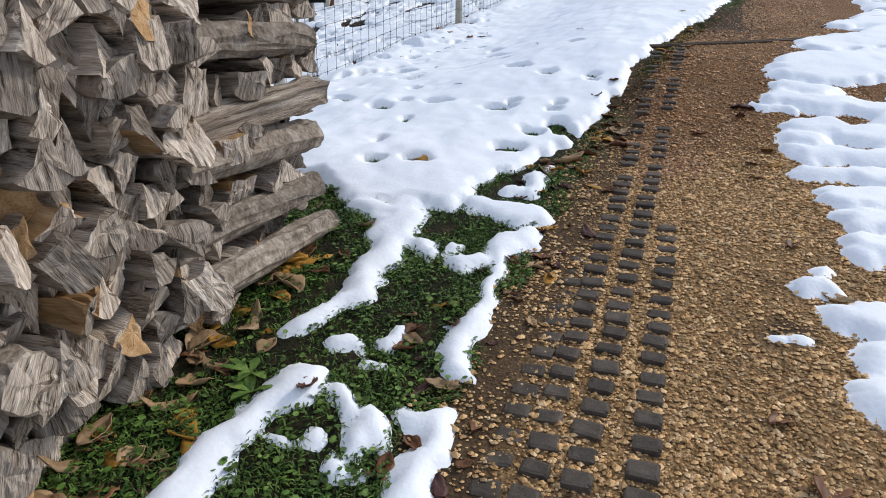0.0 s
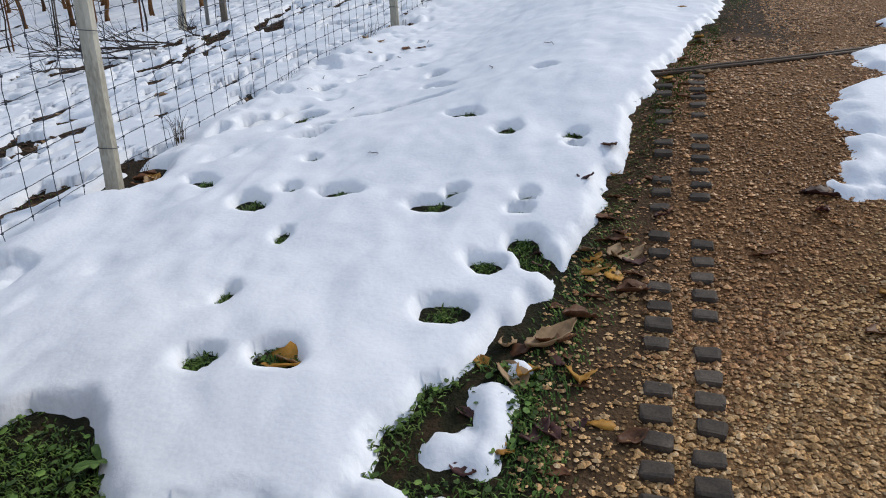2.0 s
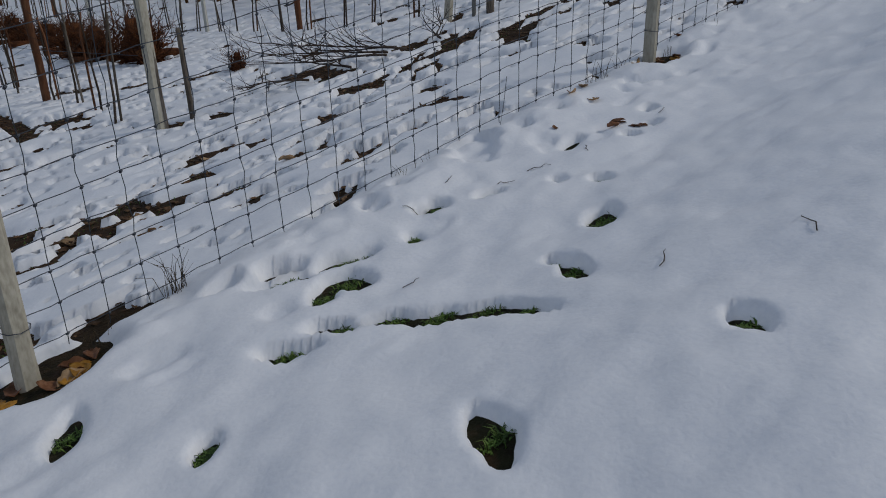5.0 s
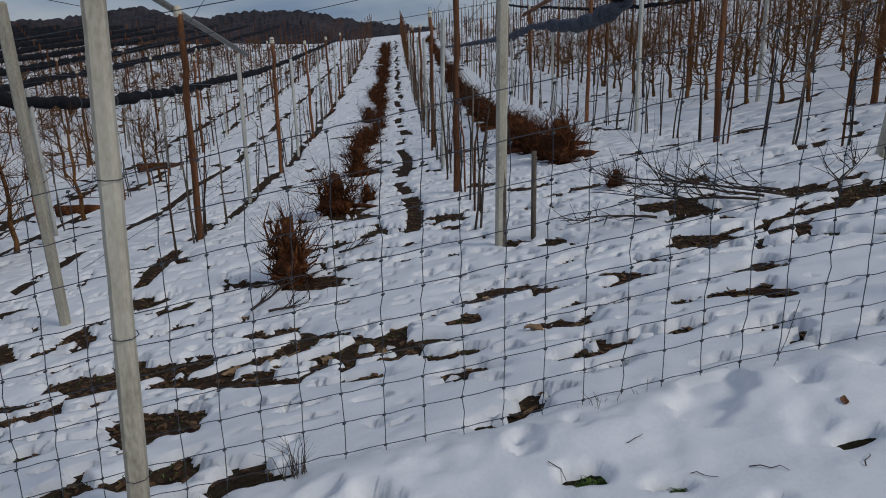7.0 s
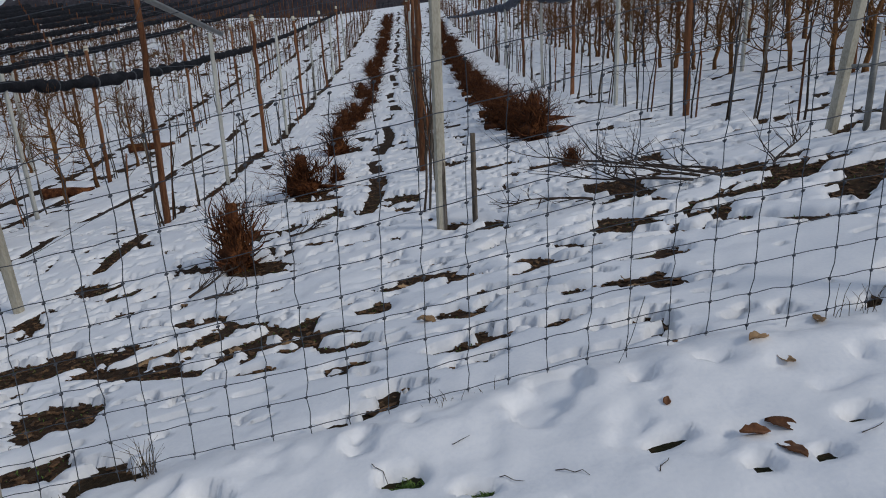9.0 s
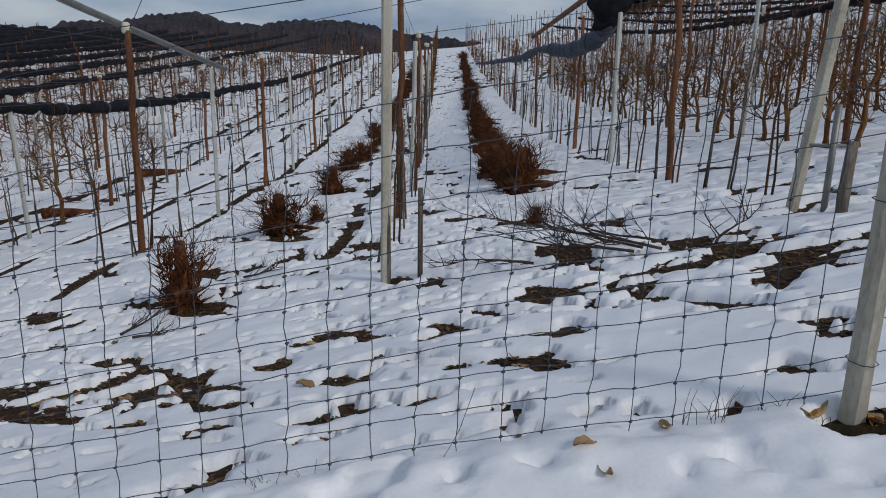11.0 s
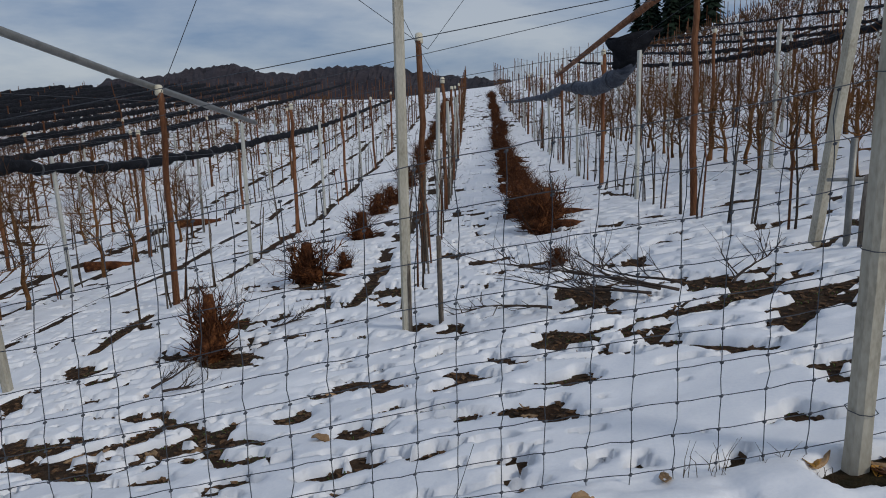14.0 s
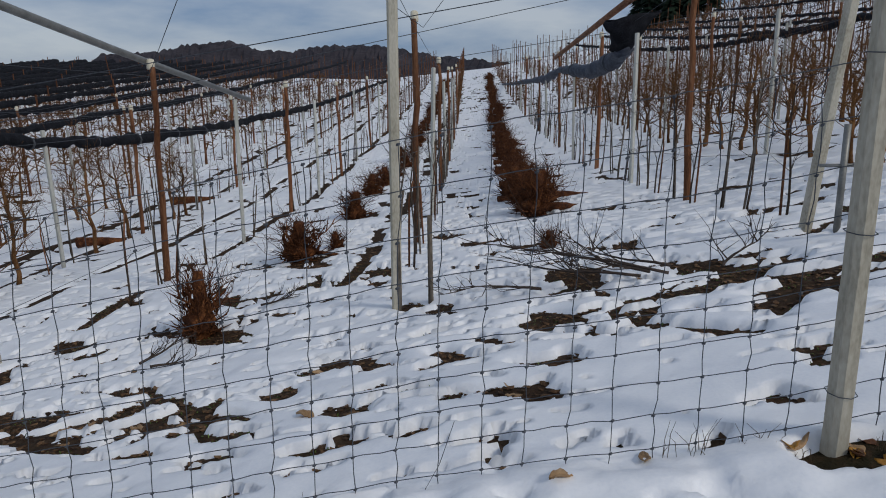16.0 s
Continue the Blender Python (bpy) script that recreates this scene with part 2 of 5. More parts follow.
    for x0, y0, a, b, turn in BARE + BARE2 + BARE3:
        c, s = math.cos(radians(turn)), math.sin(radians(turn))
        near = (np.abs(x - x0) < 1.4) & (np.abs(y - y0) < 1.4)
        u, v = (wx[near] - x0) * c + (wy[near] - y0) * s, -(wx[near] - x0) * s + (wy[near] - y0) * c
        d = np.hypot(u / a, v / b)
        row[near] -= (0.2 * np.exp(-d ** 2)) * smooth(0.4, 0.53, fbm(x[near] * 3.4 + y[near], y[near] * 8, 91, 4) + 0.13 * np.exp(-d * d))
    small = fbm(x * 4.6 + y, y * 9.5, 72, 3)
    row = row - 0.3 * smooth(0.645, 0.7, small + 0.12 * (low - 0.5)) * (1 - smooth(10, 16, y))
    # wheel ruts between rows
    for mid, w in ((-4.35, 0.12), (-2.15, 0.11), (1.25, 0.1), (-6.7, 0.12), (-8.6, 0.14)):
        dash = smooth(0.32, 0.44, fbm(x * 1.3 + 3 * mid, y * 2.6, 96, 3))
        row = row - 0.24 * dash * np.exp(-((x - mid - 0.1 * np.sin(y * 0.9 + mid)) / w) ** 2) * smooth(4.5, 7, y)
    edge = smooth(0.05, 0.35, y)
    inner = np.where(y > road_edge(x) - 0.5, bank, side)
    out = inner * (1 - edge) + row * edge
    out = out + 0.07 * np.exp(-((y + 0.12) / 0.16) ** 2) * smooth(-1.6, -0.6, x) * (0.4 + fbm(x * 2.5, y * 2, 99, 2)) * smooth(0.02, 0.05, inner)
    far = smooth(45, 120, np.hypot(x, y))
    return out * (1 - far) + 0.1 * far + 0.25 * far * (fbm(x * 0.08, y * 0.2, 90, 4) - 0.62)


# ---- materials ----
def link(m, a, b):
    m.node_tree.links.new(a, b)


def surface(name, colours, scale=8.0, fine=60.0, rough=0.8, bump=0.3, depth=0.01, stretch=(1, 1, 1), vary=0.0, island=False, metal=0.0, spec=0.2, low=0.3, high=0.7):
    """A surface with broad and fine variation between the given colours."""
    m = bpy.data.materials.new(name)
    m.use_nodes = True
    n = m.node_tree.nodes
    b = n["Principled BSDF"]
    tc = n.new("ShaderNodeTexCoord")
    mp = n.new("ShaderNodeMapping")
    mp.inputs["Scale"].default_value = stretch
    link(m, tc.outputs["Object"], mp.inputs[0])
    info = n.new("ShaderNodeObjectInfo")
    add = n.new("ShaderNodeVectorMath")
    add.operation = "MULTIPLY_ADD"
    add.inputs[1].default_value = (1, 1, 1)
    spreadv = n.new("ShaderNodeVectorMath")
    spreadv.operation = "SCALE"
    spreadv.inputs[0].default_value = (37, 53, 29)
    link(m, info.outputs["Random"], spreadv.inputs["Scale"])
    link(m, mp.outputs[0], add.inputs[0])
    link(m, spreadv.outputs[0], add.inputs[2])
    n1 = n.new("ShaderNodeTexNoise")
    n1.inputs["Scale"].default_value = scale
    n1.inputs["Detail"].default_value = 5
    n2 = n.new("ShaderNodeTexNoise")
    n2.inputs["Scale"].default_value = fine
    n2.inputs["Detail"].default_value = 4
    link(m, add.outputs[0], n1.inputs["Vector"])
    link(m, add.outputs[0], n2.inputs["Vector"])
    mixf = n.new("ShaderNodeMix")
    mixf.inputs[0].default_value = 0.42
    link(m, n1.outputs[0], mixf.inputs[2])
    link(m, n2.outputs[0], mixf.inputs[3])
    ramp = n.new("ShaderNodeValToRGB")
    e = ramp.color_ramp.elements
    while len(e) < len(colours):
        e.new(0.5)
    for i, c in enumerate(colours):
        e[i].position = low + (high - low) * i / max(1, len(colours) - 1)
        e[i].color = (*c, 1)
    link(m, mixf.outputs[0], ramp.inputs[0])
    last = ramp.outputs[0]
    if vary:
        hsv = n.new("ShaderNodeHueSaturation")
        mr = n.new("ShaderNodeMapRange")
        mr.inputs[3].default_value = 1 - vary
        mr.inputs[4].default_value = 1 + vary
        if island:
            geo = n.new("ShaderNodeNewGeometry")
            link(m, geo.outputs["Random Per Island"], mr.inputs[0])
        else:
            link(m, info.outputs["Random"], mr.inputs[0])
        link(m, mr.outputs[0], hsv.inputs["Value"])
        link(m, last, hsv.inputs["Color"])
        last = hsv.outputs[0]
    link(m, last, b.inputs["Base Color"])
    b.inputs["Roughness"].default_value = rough
    b.inputs["Metallic"].default_value = metal
    b.inputs["Specular IOR Level"].default_value = spec
    bp = n.new("ShaderNodeBump")
    bp.inputs["Strength"].default_value = bump
    bp.inputs["Distance"].default_value = depth
    link(m, mixf.outputs[0], bp.inputs["Height"])
    link(m, bp.outputs[0], b.inputs["Normal"])
    return m


M_SNOW = surface("snow", [(0.80, 0.82, 0.86), (0.88, 0.89, 0.91), (0.93, 0.935, 0.945)], 2.5, 55, 0.55, 0.35, 0.012, spec=0.3)
M_SNOW.node_tree.nodes["Principled BSDF"].inputs["Subsurface Weight"].default_value = 0.0
M_STONE = surface("gravel_stone", [(0.18, 0.088, 0.03), (0.54, 0.315, 0.13), (0.80, 0.61, 0.38)], 30, 200, 0.7, 0.3, 0.002, vary=0.55, island=True)
# darker, smoother copy of the gravel stone, with cloud shade put into its colours
M_SHADESTONE = surface("shaded_gravel_stone", [(0.11, 0.043, 0.016), (0.40, 0.195, 0.075), (0.66, 0.45, 0.25)], 30, 200, 0.5, 0.3, 0.002, vary=0.6, island=True)
M_PAVER = surface("paver_stone", [(0.035, 0.028, 0.022), (0.075, 0.06, 0.047), (0.13, 0.10, 0.075)], 14, 150, 0.8, 0.5, 0.003, vary=0.25)
M_CONC = surface("concrete", [(0.22, 0.20, 0.15), (0.41, 0.38, 0.305), (0.53, 0.50, 0.42)], 5, 70, 0.85, 0.4, 0.003, stretch=(1, 1, 0.35), vary=0.12)
M_PALE = surface("pale_concrete", [(0.30, 0.30, 0.27), (0.45, 0.45, 0.41), (0.56, 0.56, 0.52)], 5, 60, 0.85, 0.3, 0.003, stretch=(1, 1, 0.3), vary=0.2)
M_POLE = surface("brown_pole", [(0.035, 0.014, 0.007), (0.15, 0.06, 0.026), (0.29, 0.14, 0.07)], 7, 60, 0.7, 0.5, 0.004, stretch=(1, 1, 0.15), vary=0.35)
M_GREYWOOD = surface("grey_wood", [(0.035, 0.028, 0.022), (0.14, 0.115, 0.09), (0.29, 0.25, 0.21)], 9, 70, 0.85, 0.5, 0.003, stretch=(1, 1, 0.2), vary=0.3)
M_CAP = surface("pole_cap", [(0.55, 0.50, 0.38), (0.72, 0.68, 0.55)], 12, 60, 0.6, 0.1)
M_WIRE = surface("galvanised_wire", [(0.045, 0.05, 0.06), (0.10, 0.11, 0.125)], 20, 90, 0.55, 0.1, 0.001, metal=0.5)
M_NET = surface("rolled_net", [(0.02, 0.024, 0.035), (0.055, 0.065, 0.09), (0.12, 0.14, 0.18)], 7, 40, 0.7, 0.8, 0.03, stretch=(1, 1, 2.5))
M_NETDARK = surface("black_net", [(0.006, 0.0065, 0.008), (0.014, 0.015, 0.019), (0.028, 0.03, 0.036)], 5, 40, 0.85, 0.8, 0.03, spec=0.08)
M_BARK = surface("young_bark", [(0.02, 0.015, 0.011), (0.055, 0.04, 0.03), (0.11, 0.085, 0.065)], 10, 80, 0.85, 0.5, 0.003, stretch=(1, 1, 0.3), vary=0.3)
M_OLDBARK = surface("old_bark", [(0.022, 0.010, 0.004), (0.12, 0.055, 0.02), (0.30, 0.155, 0.062)], 9, 70, 0.85, 0.6, 0.005, stretch=(1, 1, 0.3), vary=0.3)
M_ROOT = surface("torn_root", [(0.010, 0.004, 0.002), (0.075, 0.025, 0.009), (0.26, 0.10, 0.034)], 9, 60, 0.85, 0.5, 0.004, vary=0.3, island=True)
M_TWIG = surface("twig", [(0.03, 0.022, 0.018), (0.08, 0.06, 0.05)], 10, 60, 0.8, 0.3, 0.002)
M_GRASS = surface("grass", [(0.02, 0.045, 0.009), (0.075, 0.135, 0.025), (0.19, 0.26, 0.06)], 12, 60, 0.55, 0.1, 0.001, vary=0.55, island=True)
M_DRYGRASS = surface("dry_grass", [(0.06, 0.042, 0.024), (0.14, 0.10, 0.06)], 12, 60, 0.8, 0.1, 0.001, vary=0.4, island=True)
M_TARP = surface("black_tarp", [(0.006, 0.007, 0.010), (0.02, 0.022, 0.03)], 6, 30, 0.4, 0.5, 0.01)
M_STRING = surface("green_string", [(0.25, 0.32, 0.08), (0.45, 0.50, 0.18)], 20, 60, 0.7, 0.1)
M_PIPE = surface("drain_bar", [(0.045, 0.03, 0.02), (0.12, 0.085, 0.06)], 8, 60, 0.6, 0.3, 0.003, metal=0.3)
M_STEEL = surface("steel_tube", [(0.16, 0.16, 0.15), (0.30, 0.30, 0.28)], 6, 60, 0.5, 0.2, 0.002, metal=0.5)
M_LEAVES = [surface("leaf_" + w, c, 18, 120, 0.55, 0.3, 0.002, vary=0.3) for w, c in (
    ("ochre", [(0.22, 0.10, 0.02), (0.42, 0.20, 0.03), (0.55, 0.30, 0.07)]),
    ("brown", [(0.06, 0.025, 0.012), (0.14, 0.06, 0.028), (0.24, 0.12, 0.06)]),
    ("tan", [(0.20, 0.12, 0.06), (0.33, 0.21, 0.11), (0.45, 0.31, 0.18)]),
    ("purple", [(0.035, 0.018, 0.016), (0.08, 0.035, 0.03), (0.13, 0.06, 0.05)]))]
M_LITTER = surface("leaf_litter", [(0.02, 0.01, 0.005), (0.08, 0.042, 0.02), (0.20, 0.125, 0.065)], 10, 80, 0.8, 0.2, 0.002, vary=0.6, island=True)
M_END = surface("split_wood_end", [(0.05, 0.034, 0.024), (0.36, 0.285, 0.22), (0.54, 0.45, 0.365), (0.78, 0.69, 0.58)], 12, 55, 0.85, 1.0, 0.018, stretch=(6, 1, 0.6), vary=0.5, low=0.36, high=0.66)
M_SPLIT = surface("weathered_split_wood", [(0.05, 0.034, 0.024), (0.34, 0.265, 0.20), (0.51, 0.42, 0.335), (0.75, 0.65, 0.54)], 7, 60, 0.85, 1.0, 0.018, stretch=(5, 0.25, 5), vary=0.5, low=0.36, high=0.66)
M_FRESH = surface("fresh_split_wood", [(0.18, 0.09, 0.035), (0.40, 0.24, 0.11), (0.58, 0.41, 0.24)], 6, 45, 0.8, 0.9, 0.008, stretch=(4, 0.3, 4), vary=0.3)
M_LOGBARK = surface("log_bark", [(0.06, 0.045, 0.034), (0.25, 0.20, 0.155), (0.46, 0.40, 0.33)], 16, 60, 0.9, 1.0, 0.015, vary=0.35)
M_HILL = surface("wooded_hill", [(0.017, 0.015, 0.02), (0.036, 0.031, 0.037), (0.062, 0.053, 0.06)], 0.02, 0.15, 0.95, 0.4, 1.0)
M_SPRUCE = surface("spruce", [(0.006, 0.014, 0.008), (0.015, 0.032, 0.017)], 1.5, 10, 0.8, 0.2, vary=0.3, island=True)
M_BEECH = surface("bare_wood_crown", [(0.06, 0.032, 0.018), (0.13, 0.07, 0.035)], 1, 8, 0.9, 0.1, vary=0.4, island=True)


def ground_material():
    m = bpy.data.materials.new("ground")
    m.use_nodes = True
    n = m.node_tree.nodes
    b = n["Principled BSDF"]
    geo = n.new("ShaderNodeNewGeometry")
    sep = n.new("ShaderNodeSeparateXYZ")
    link(m, geo.outputs["Position"], sep.inputs[0])

    def noise_at(scale, detail=5):
        q = n.new("ShaderNodeTexNoise")
        q.inputs["Scale"].default_value = scale
        q.inputs["Detail"].default_value = detail
        link(m, geo.outputs["Position"], q.inputs["Vector"])
        return q.outputs[0]

    def ramp(src, cols, lo=0.3, hi=0.7):
        r = n.new("ShaderNodeValToRGB")
        e = r.color_ramp.elements
        while len(e) < len(cols):
            e.new(0.5)
        for i, c in enumerate(cols):
            e[i].position = lo + (hi - lo) * i / (len(cols) - 1)
            e[i].color = (*c, 1)
        link(m, src, r.inputs[0])
        return r.outputs[0]

    def step(src, lo, hi):
        r = n.new("ShaderNodeMapRange")
        r.interpolation_type = "SMOOTHSTEP"
        r.inputs[1].default_value = lo
        r.inputs[2].default_value = hi
        link(m, src, r.inputs[0])
        return r.outputs[0]

    def mix(f, a, c):
        x = n.new("ShaderNodeMix")
        x.data_type = "RGBA"
        link(m, f, x.inputs[0])
        link(m, a, x.inputs[6])
        link(m, c, x.inputs[7])
        return x.outputs[2]

    def calc(op, a, c):
        x = n.new("ShaderNodeMath")
        x.operation = op
        for s, v in ((x.inputs[0], a), (x.inputs[1], c)):
            if isinstance(v, (int, float)):
                s.default_value = v
            else:
                link(m, v, s)
        return x.outputs[0]
    fine, broad, mid = noise_at(70), noise_at(1.3), noise_at(14)
    gravel = ramp(fine, [(0.07, 0.036, 0.014), (0.24, 0.135, 0.058), (0.45, 0.29, 0.14)])
    mud = ramp(mid, [(0.03, 0.02, 0.012), (0.075, 0.048, 0.028)])
    gravel = mix(step(broad, 0.6, 0.7), gravel, mud)
    # shade on the upper track, painted as a darker gravel colour towards +x
    shaded = ramp(fine, [(0.045, 0.02, 0.008), (0.17, 0.078, 0.032), (0.35, 0.19, 0.088)])
    gravel = mix(calc("MULTIPLY", step(calc("ADD", sep.outputs[0], calc("MULTIPLY", noise_at(1.6), 2.4)), -0.9, 0.9), 0.8), gravel, shaded)
    wetx = step(calc("ADD", sep.outputs[0], calc("MULTIPLY", noise_at(2.5), 1.2)), 2.2, 2.9)
    wety = step(calc("ADD", sep.outputs[1], calc("MULTIPLY", noise_at(4), 0.3)), -3.65, -3.4)
    gravel = mix(calc("MULTIPLY", wetx, wety), gravel, mud)
    gravel = mix(calc("MULTIPLY", step(calc("ADD", sep.outputs[1], calc("MULTIPLY", noise_at(6), 0.3)), -2.86, -2.66), 0.8), gravel, mud)
    turf = ramp(mid, [(0.012, 0.009, 0.005), (0.02, 0.02, 0.008), (0.05, 0.03, 0.016)])
    soil = ramp(mid, [(0.010, 0.006, 0.003), (0.042, 0.021, 0.010), (0.07, 0.04, 0.02)])
    soil = mix(step(noise_at(45), 0.5, 0.62), soil, ramp(broad, [(0.06, 0.032, 0.015), (0.022, 0.022, 0.009)]))
    rightside = calc("MULTIPLY", calc("MAXIMUM", calc("SUBTRACT", sep.outputs[0], 2.0), 0.0), -0.075)
    wob = calc("MULTIPLY", calc("SUBTRACT", noise_at(5), 0.5), 0.22)
    d = calc("ADD", calc("SUBTRACT", sep.outputs[1], rightside), wob)
    c1 = mix(step(d, -2.74, -2.6), gravel, turf)
    c2 = mix(step(sep.outputs[1], -0.4, 0.6), c1, soil)
    link(m, c2, b.inputs["Base Color"])
    b.inputs["Roughness"].default_value = 0.9
    b.inputs["Specular IOR Level"].default_value = 0.15
    bp = n.new("ShaderNodeBump")
    bp.inputs["Strength"].default_value = 0.9
    bp.inputs["Distance"].default_value = 0.015
    link(m, fine, bp.inputs["Height"])
    link(m, bp.outputs[0], b.inputs["Normal"])
    return m


M_GROUND = ground_material()


# ---- mesh helpers ----
def mesh_of(name, verts, faces, material, smooth_faces=False):
    me = bpy.data.meshes.new(name)
    me.from_pydata(verts, [], faces)
    for m in material if isinstance(material, (list, tuple)) else [material]:
        me.materials.append(m)
    if smooth_faces:
        me.polygons.foreach_set("use_smooth", [True] * len(me.polygons))
    return me


def part(name, data, material, parent, label=""):
    """One mesh object under a thing or a part; data is a bmesh, a mesh or (verts, faces)."""
    if isinstance(data, bmesh.types.BMesh):
        me = bpy.data.meshes.new(name)
        data.to_mesh(me)
        data.free()
        me.materials.append(material)
    elif isinstance(data, tuple):
        me = mesh_of(name, data[0], data[1], material, True)
    else:
        me = data
    ob = new(name, me)
    ob.parent = parent
    if label:
        ob["label"] = label
    return ob


def thing(name, label, category, group="", kind="", at=None):
    ob = tagged(new(name), label, category, group, kind)
    if at is not None:
        ob.matrix_basis = at
    return ob


def tube(pts, radii, sides=6, into=None, close=True):
    """Verts and faces of a tapered tube along pts."""
    verts, faces = into if into is not None else ([], [])
    pts = [Vector(p) for p in pts]
    start = len(verts)
    for i, p in enumerate(pts):
        d = (pts[min(i + 1, len(pts) - 1)] - pts[max(i - 1, 0)]).normalized()
        a = d.orthogonal().normalized() if abs(d.z) > 0.9 else d.cross(Vector((0, 0, 1))).normalized()
        b = d.cross(a)
        r = radii[i] if isinstance(radii, (list, tuple)) else radii
        for k in range(sides):
            w = 2 * math.pi * k / sides
            verts.append(tuple(p + a * (r * math.cos(w)) + b * (r * math.sin(w))))
    for i in range(len(pts) - 1):
        for k in range(sides):
            k2 = (k + 1) % sides
            faces.append((start + i * sides + k, start + i * sides + k2, start + (i + 1) * sides + k2, start + (i + 1) * sides + k))
    if close:
        faces.append(tuple(start + k for k in range(sides))[::-1])
        faces.append(tuple(start + (len(pts) - 1) * sides + k for k in range(sides)))
    return verts, faces


def block(sx, sy, sz, bevel=0.0, taper=1.0, seg=1):
    """A box standing on z = 0, with bevelled edges."""
    bm = bmesh.new()
    bmesh.ops.create_cube(bm, size=1)
    for v in bm.verts:
        f = taper if v.co.z > 0 else 1
        v.co = Vector((v.co.x * sx * f, v.co.y * sy * f, (v.co.z + 0.5) * sz))
    if bevel:
        bmesh.ops.bevel(bm, geom=list(bm.edges), offset=bevel, segments=seg, profile=0.6, affect="EDGES")
    return bm


def axis_steps(spans, low, high, grow):
    """Coordinates with the given spacing in each span (start, end, step), then ever wider ones out to low and high."""
    out = []
    for a, b, s in spans:
        k = max(1, int(round((b - a) / s)))
        out += [a + (b - a) * i / k for i in range(k)]
    out.append(spans[-1][1])
    s, x = spans[-1][2], out[-1]
    while x < high:
        s *= grow
        x += s
        out.append(x)
    s, x, head = spans[0][2], out[0], []
    while x > low:
        s *= grow
        x -= s
        head.append(x)
    return np.array(head[::-1] + out)


def sheet(name, xs, ys, height, material, keep=None):
    X, Y = np.meshgrid(xs, ys)
    Z = height(X, Y)
    n, k = len(xs), len(ys)
    i = (np.arange(k - 1)[:, None] * n + np.arange(n - 1)[None]).ravel()
    quads = np.stack([i, i + 1, i + n + 1, i + n], -1)
    if keep is not None:
        ok = keep(X, Y).ravel()
        quads = quads[ok[quads].any(1)]
    used = np.unique(quads)
    new_index = np.zeros(n * k, np.int64)
    new_index[used] = np.arange(len(used))
    v = np.stack([X, Y, Z], -1).reshape(-1, 3)[used]
    q = new_index[quads]
    me = bpy.data.meshes.new(name)
    me.vertices.add(len(v))
    me.vertices.foreach_set("co", v.ravel())
    me.loops.add(q.size)
    me.loops.foreach_set("vertex_index", q.ravel().astype(np.int32))
    me.polygons.add(len(q))
    me.polygons.foreach_set("loop_start", np.arange(0, q.size, 4, dtype=np.int32))
    me.polygons.foreach_set("use_smooth", np.ones(len(q), bool))
    me.update(calc_edges=True)
    me.materials.append(material)
    return new(name, me)


# ---- ground and snow ----
gx = axis_steps([(-30, -8, 0.5), (-8, -4.6, 0.1), (-4.6, 5, 0.05), (5, 9, 0.1), (9, 30, 0.5)], -2500, 2500, 1.2)
gy = axis_steps([(-4.6, 4, 0.05), (4, 12, 0.1), (12, 100, 0.6)], -2500, 2500, 1.2)
tagged(sheet("ground", gx, gy, ground_z, M_GROUND), "gravel track, wet grass and dark orchard soil", "ground", kind="structure")
sx = axis_steps([(-26, -9, 0.25), (-9, -4.6, 0.07), (-4.6, 5, 0.024), (5, 9, 0.06), (9, 26, 0.25)], -2500, 2500, 1.2)
sy = axis_steps([(-4.5, 3.2, 0.024), (3.2, 12, 0.06), (12, 45, 0.22), (45, 110, 0.8)], -2500, 2500, 1.2)
depth_of = {}


def snow_height(X, Y):
    d = snow_depth(X, Y)
    depth_of["d"] = d
    return ground_z(X, Y) + np.where(d > 0, np.minimum(np.maximum(d, 0) ** 0.75 * 0.55, 0.2), np.maximum(d, -0.06) * 0.6) 


tagged(sheet("snow", sx, sy, snow_height, M_SNOW, lambda X, Y: depth_of["d"] > -0.02), "melting snow cover with holes and ragged edges", "snow", kind="stuff")


def surface_z(x, y):
    d = float(snow_depth(np.array([x]), np.array([y]))[0])
    return gz(x, y) + (min(d ** 0.75 * 0.55, 0.2) if d > 0 else 0)


# ---- firewood ----
rng = random.Random(7)


